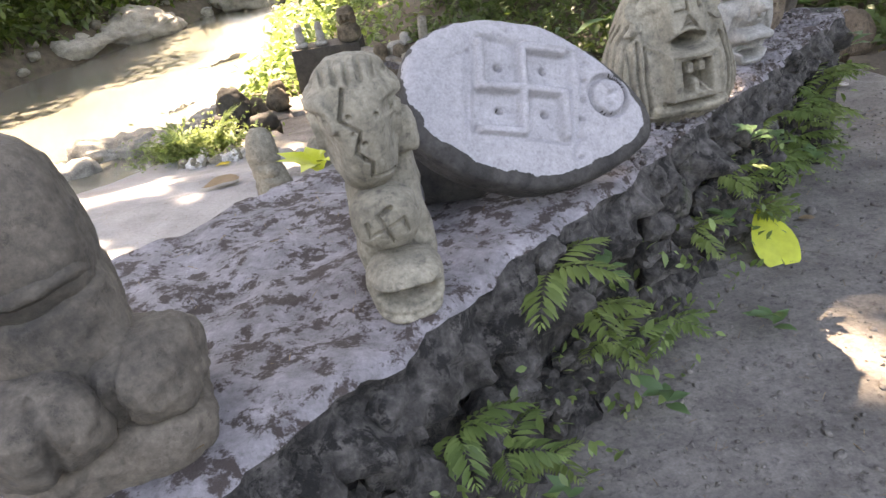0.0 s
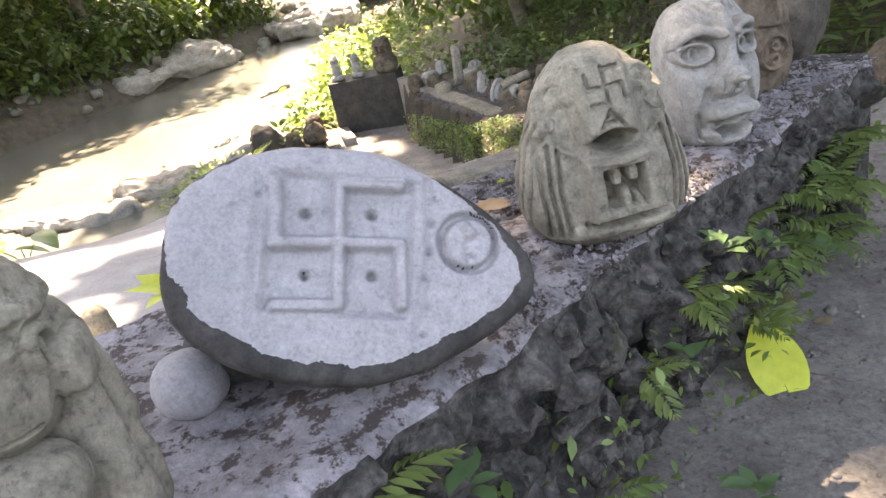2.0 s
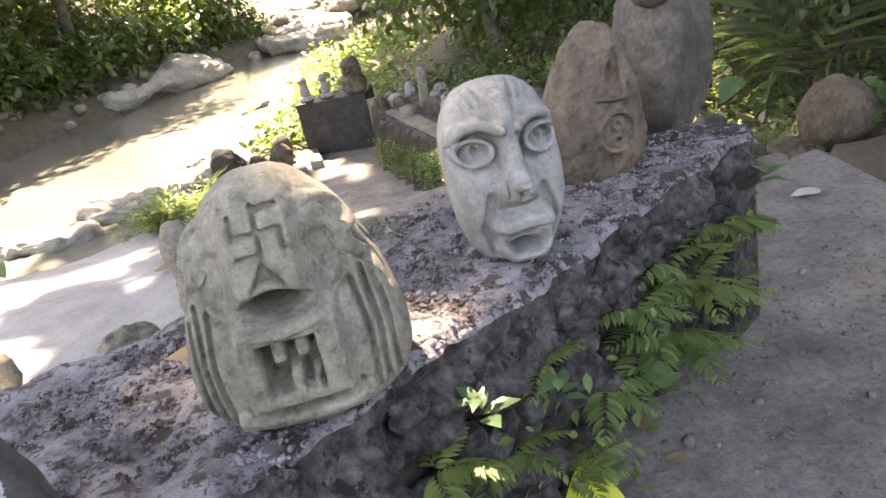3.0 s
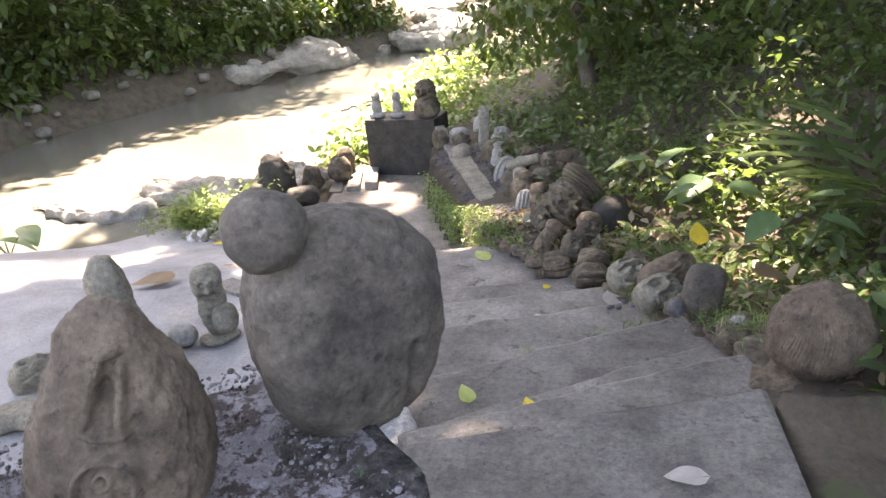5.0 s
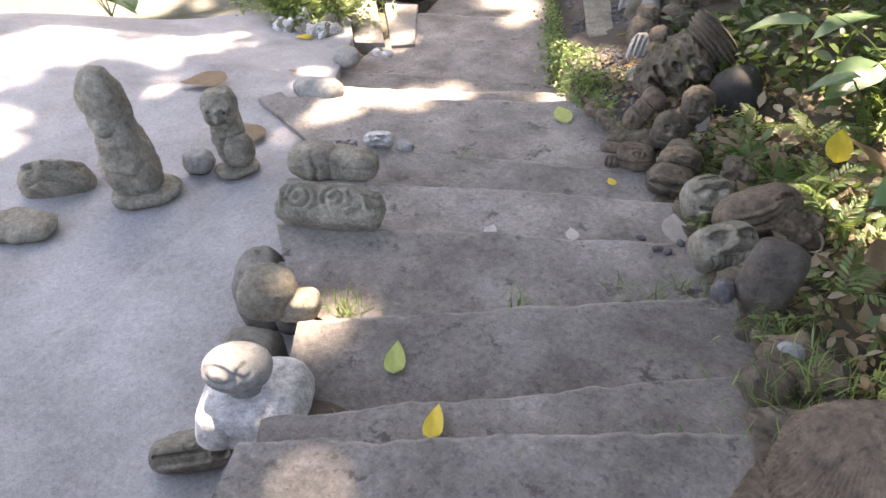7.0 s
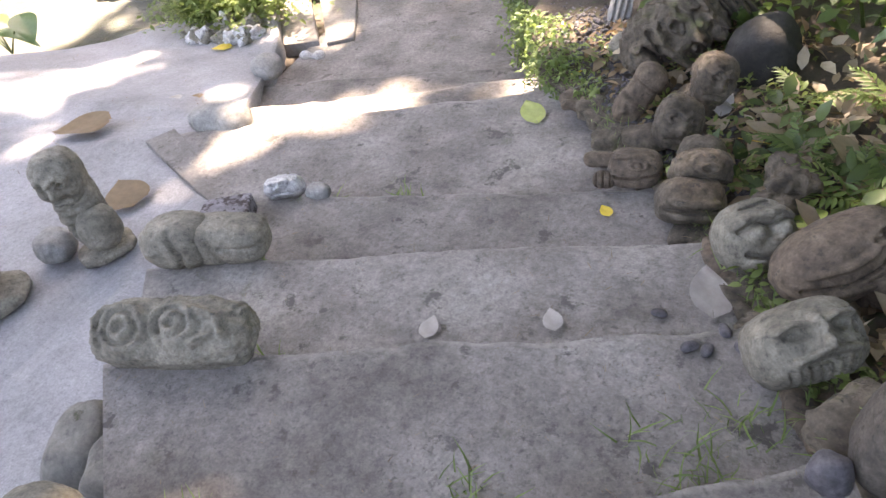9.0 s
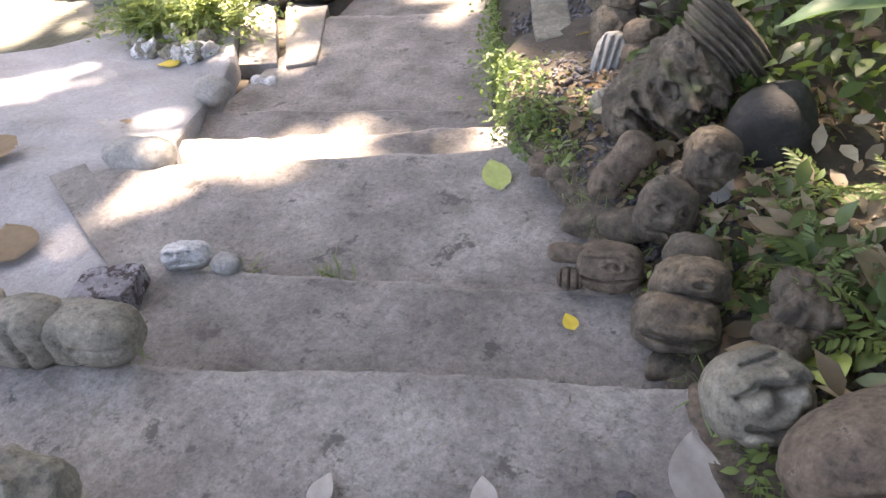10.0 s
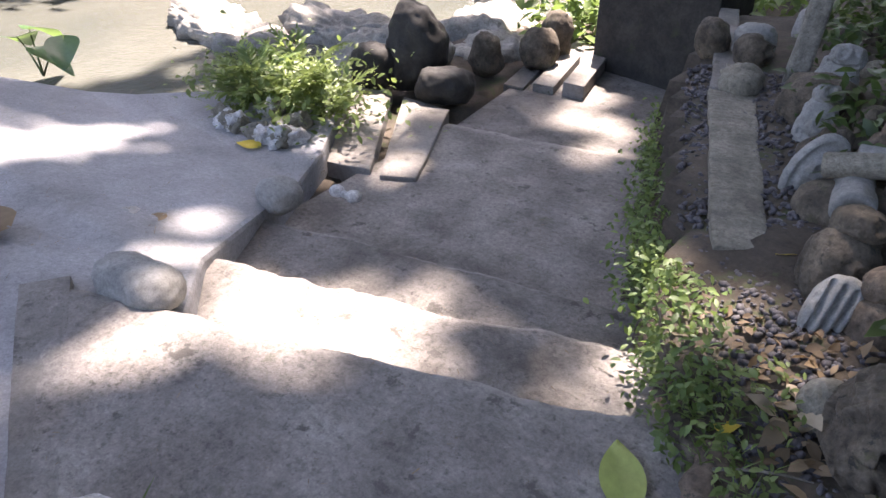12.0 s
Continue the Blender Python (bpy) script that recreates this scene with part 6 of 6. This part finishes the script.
fallen((1.03, 8.98, -1.03), 0.13, FALLEN_YELLOW, "yellowing leaf in the weeds", 200, (20, 10))
fallen((0.70, 2.66, 0.70), 0.10, FALLEN_BROWN, "dry brown leaf on the parapet top", 100)
fallen((1.56, 3.10, 0.0), 0.06, FALLEN_BROWN, "small rusty leaf on the path", 20)
fallen((1.62, 2.96, 0.0), 0.05, FALLEN_BROWN, "small rusty leaf on the path", 80)
fallen((2.56, 4.46, 0.0), 0.11, FALLEN_PALE, "pale dead leaf on the path", 100)
fallen((3.0, 7.9, -0.6), 0.26, FALLEN_BROWN, "large curled tan leaf in the undergrowth", 70, (20, 20))
fallen((2.75, 8.3, -0.8), 0.20, FALLEN_YELLOW, "yellow-green leaf in the undergrowth", 10, (30, 10))
fallen((3.1, 6.9, -0.42), 0.24, FALLEN_BROWN, "large curled tan leaf in the undergrowth", 140, (15, -20))
for x, y, size, turn, tip, col in ((2.53, 8.13, 0.24, 60, (25, 20), LITTER), (2.35, 7.78, 0.20, 200, (20, 10), FALLEN_GREEN), (2.17, 8.27, 0.14, 100, (10, 30), FALLEN_YELLOW), (2.23, 8.45, 0.20, 80, (5, 10), LITTER), (1.91, 8.52, 0.15, 30, (50, 20), FALLEN_PALE), (2.03, 8.05, 0.22, 130, (8, 6), LITTER), (1.95, 8.55, 0.15, 100, (40, 20), FALLEN_PALE), (2.2, 8.33, 0.17, 75, (10, 5), LITTER), (2.3, 7.72, 0.22, 120, (20, 15), LITTER), (2.6, 7.95, 0.2, 10, (15, 20), LITTER), (2.66, 7.7, 0.16, 300, (20, 5), FALLEN_YELLOW)):
    fallen((x, y, float(ground_z(x, y)) + 0.03), size, col, "large curled dead leaf among the weeds", turn, tip)
n = 420
s, v = RNG.uniform(-1, 3.1, n), RNG.uniform(0.05, 0.8, n)
p = np.array([(*on_wall(a, b), wall_top(a) + 0.015) for a, b in zip(s, v)])
tagged(leaves("parapet_litter", p, RNG.uniform(0.008, 0.035, n), FALLEN_BROWN, 0.0, BLADE, 15), "tiny dry twigs and leaf bits on the parapet", "litter", "", "stuff")
n = 2400
k = RNG.integers(1, 11, n)
u, w = RNG.random(n), RNG.random(n)
x = np.array([(NOSES[i - 1][0][0] + (NOSES[i - 1][1][0] - NOSES[i - 1][0][0]) * a) * (1 - b) + (NOSES[i][0][0] + (NOSES[i][1][0] - NOSES[i][0][0]) * a) * b for i, a, b in zip(k, u, w)])
y = np.array([(NOSES[i - 1][0][1] + (NOSES[i - 1][1][1] - NOSES[i - 1][0][1]) * a) * (1 - b) + (NOSES[i][0][1] + (NOSES[i][1][1] - NOSES[i][0][1]) * a) * b for i, a, b in zip(k, u, w)])
p = np.c_[x, y, np.array([NOSES[i][2] for i in k]) + 0.012]
tagged(leaves("step_litter", p, 0.006 + RNG.gamma(1.3, 0.008, n), FALLEN_BROWN, 0.0, BLADE, 16), "tiny dry twigs and leaf bits on the steps", "litter", "", "stuff")
n = 1500
s, v = RNG.uniform(-1, 4, n), RNG.uniform(-1.8, 0.0, n)
p = np.array([(*on_wall(a, b), 0.012) for a, b in zip(s, v)])
tagged(leaves("path_litter", p, RNG.uniform(0.008, 0.04, n), FALLEN_BROWN, 0.0, BLADE, 17), "tiny dry twigs and leaf bits on the path", "litter", "", "stuff")
n = 900
p = np.c_[RNG.uniform(-4.5, -1.6, n), RNG.uniform(6.0, 10.3, n), np.zeros(n)]
p[:, 2] = -1.125 - 0.40 * np.clip((p[:, 1] - 8.0) / 1.6, 0, 1)
tagged(leaves("terrace_litter", p, RNG.uniform(0.008, 0.05, n), FALLEN_BROWN, 0.0, BLADE, 18), "tiny dry twigs and leaf bits on the terrace", "litter", "", "stuff")
twig = tagged(new("twig"), "thin dry twig lying on the path", "twig")
twig.matrix_world = pose(1.38, 2.76, 0.012)
stalk("stem", (0, 0, 0), (0.17, -0.10, 0.0), 0.004, BARK, twig, 0.01)

# Loose gravel between the carvings.
stone_tv, stone_tf = ball(1)
n = 3200
y = RNG.uniform(7.4, 12.0, n)
x = np.interp(y, RIGHT_Y, RIGHT_X) + 0.12 + RNG.beta(1.2, 1.6, n) * 0.9
tagged(leaves("gravel", np.c_[x, y, ground_z(x, y) + 0.005], RNG.uniform(0.006, 0.02, n), GRAVEL, 0.0, (stone_tv * np.array([1.3, 1, 0.6]), [tuple(f) for f in stone_tf]), 19), "dark loose gravel between the carvings", "gravel", "", "stuff")

# Kerb stones along the stair edge, and rocks that fill the pile behind the carvings.
for k, y in enumerate(np.arange(5.35, 9.5, 0.17)):
    x = float(np.interp(y, RIGHT_Y, RIGHT_X)) + 0.10
    z = RIGHT_Z[min(int(np.searchsorted(RIGHT_Y, y)), 11)]
    boulder("kerb_stone", (0.16 + 0.06 * RNG.random(), 0.26, 0.06 + 0.02 * RNG.random()), MOSSY if k % 4 else BROWN, (x, y, max(z, -1.12) - 0.03), "rough mossy kerb stone edging the steps", 300 + k, "kerb stone", 25 + RNG.normal(0, 15), 5.0, 0.10, (0, 0), 4, "kerb stones along the steps")
for k in range(6):
    y = 7.0 + 2.4 * (k + RNG.random()) / 6
    x = float(np.interp(y, RIGHT_Y, RIGHT_X)) + 0.42 + 0.25 * RNG.random()
    w = 0.14 + 0.12 * RNG.random()
    boulder("pile_rock", (w, w * 0.85, w * 0.8), MOSSY if k % 4 else BROWN, (x, y, float(ground_z(x, y)) - 0.02), "dull brown rock in the pile of carvings", 330 + k, "rock", 50 * k, 3.4, 0.14, (12, 8), 5, "rocks in the pile of carvings")

# Mortar fillet where the landing meets the terrace.
tagged(prism("mortar_fillet", [(-0.17, 7.27), (-0.27, 7.47), (-1.42, 8.04), (-1.52, 7.86)], -1.121, -1.22, CONCRETE, None, 0.006, 0.006, 12, 0.1), "rough mortar fillet joining landing and terrace", "mortar")

# Grass tufts in the step corners.
for k, (x, y, z, r, n) in enumerate(((1.08, 5.76, -0.66, 0.07, 70), (1.75, 6.16, -0.66, 0.05, 30), (2.2, 6.45, -0.66, 0.08, 40), (2.35, 6.62, -0.66, 0.07, 40), (0.75, 6.42, -0.82, 0.06, 30), (0.2, 7.0, -0.97, 0.05, 24), (0.55, 7.72, -1.12, 0.07, 50), (0.1, 7.6, -1.12, 0.06, 36), (2.95, 5.6, -0.1, 0.14, 90), (2.9, 5.95, -0.25, 0.12, 80), (2.75, 6.2, -0.4, 0.1, 60))):
    p = np.c_[RNG.normal(x, r, n), RNG.normal(y, r * 0.6, n), np.full(n, z)]
    tagged(leaves("grass_tuft", p, RNG.uniform(0.05, 0.13, n), FERN, 0.9, BLADE, 400 + k), "thin green grass tuft in a step corner", "grass", "grass tufts on the steps", "stuff")

# Bare stick across the kerb stones, and a long carving lying below the stair side.
stick = tagged(new("stick"), "bare grey stick lying across the kerb stones", "stick")
stick.matrix_world = pose(1.068, 8.731, -1.00)
stalk("stem", (0, 0, 0), (0.249, 0.129, 0.03), 0.008, TIMBER, stick, 0.02)
long_f = [("bump", 0.11, 0.01, 0.03, 0.022, -0.02), ("oval", 0.11, 0.01, 0.04, 0.03, 0.3, 0.012), ("line", [(-0.18, 0.02), (0.03, 0.03)], 0.008, -0.014), ("line", [(-0.15, -0.03), (0.06, -0.03)], 0.014, 0.014)]
statue("lying_figure", lump((0.44, 0.19, 0.17), long_f, 2.9, 0.0, 0.03, 601, 6), TAN, (0.752, 5.045, -1.145), "drab long-headed carving lying on the terrace", "statue", 40, (-30, 0))
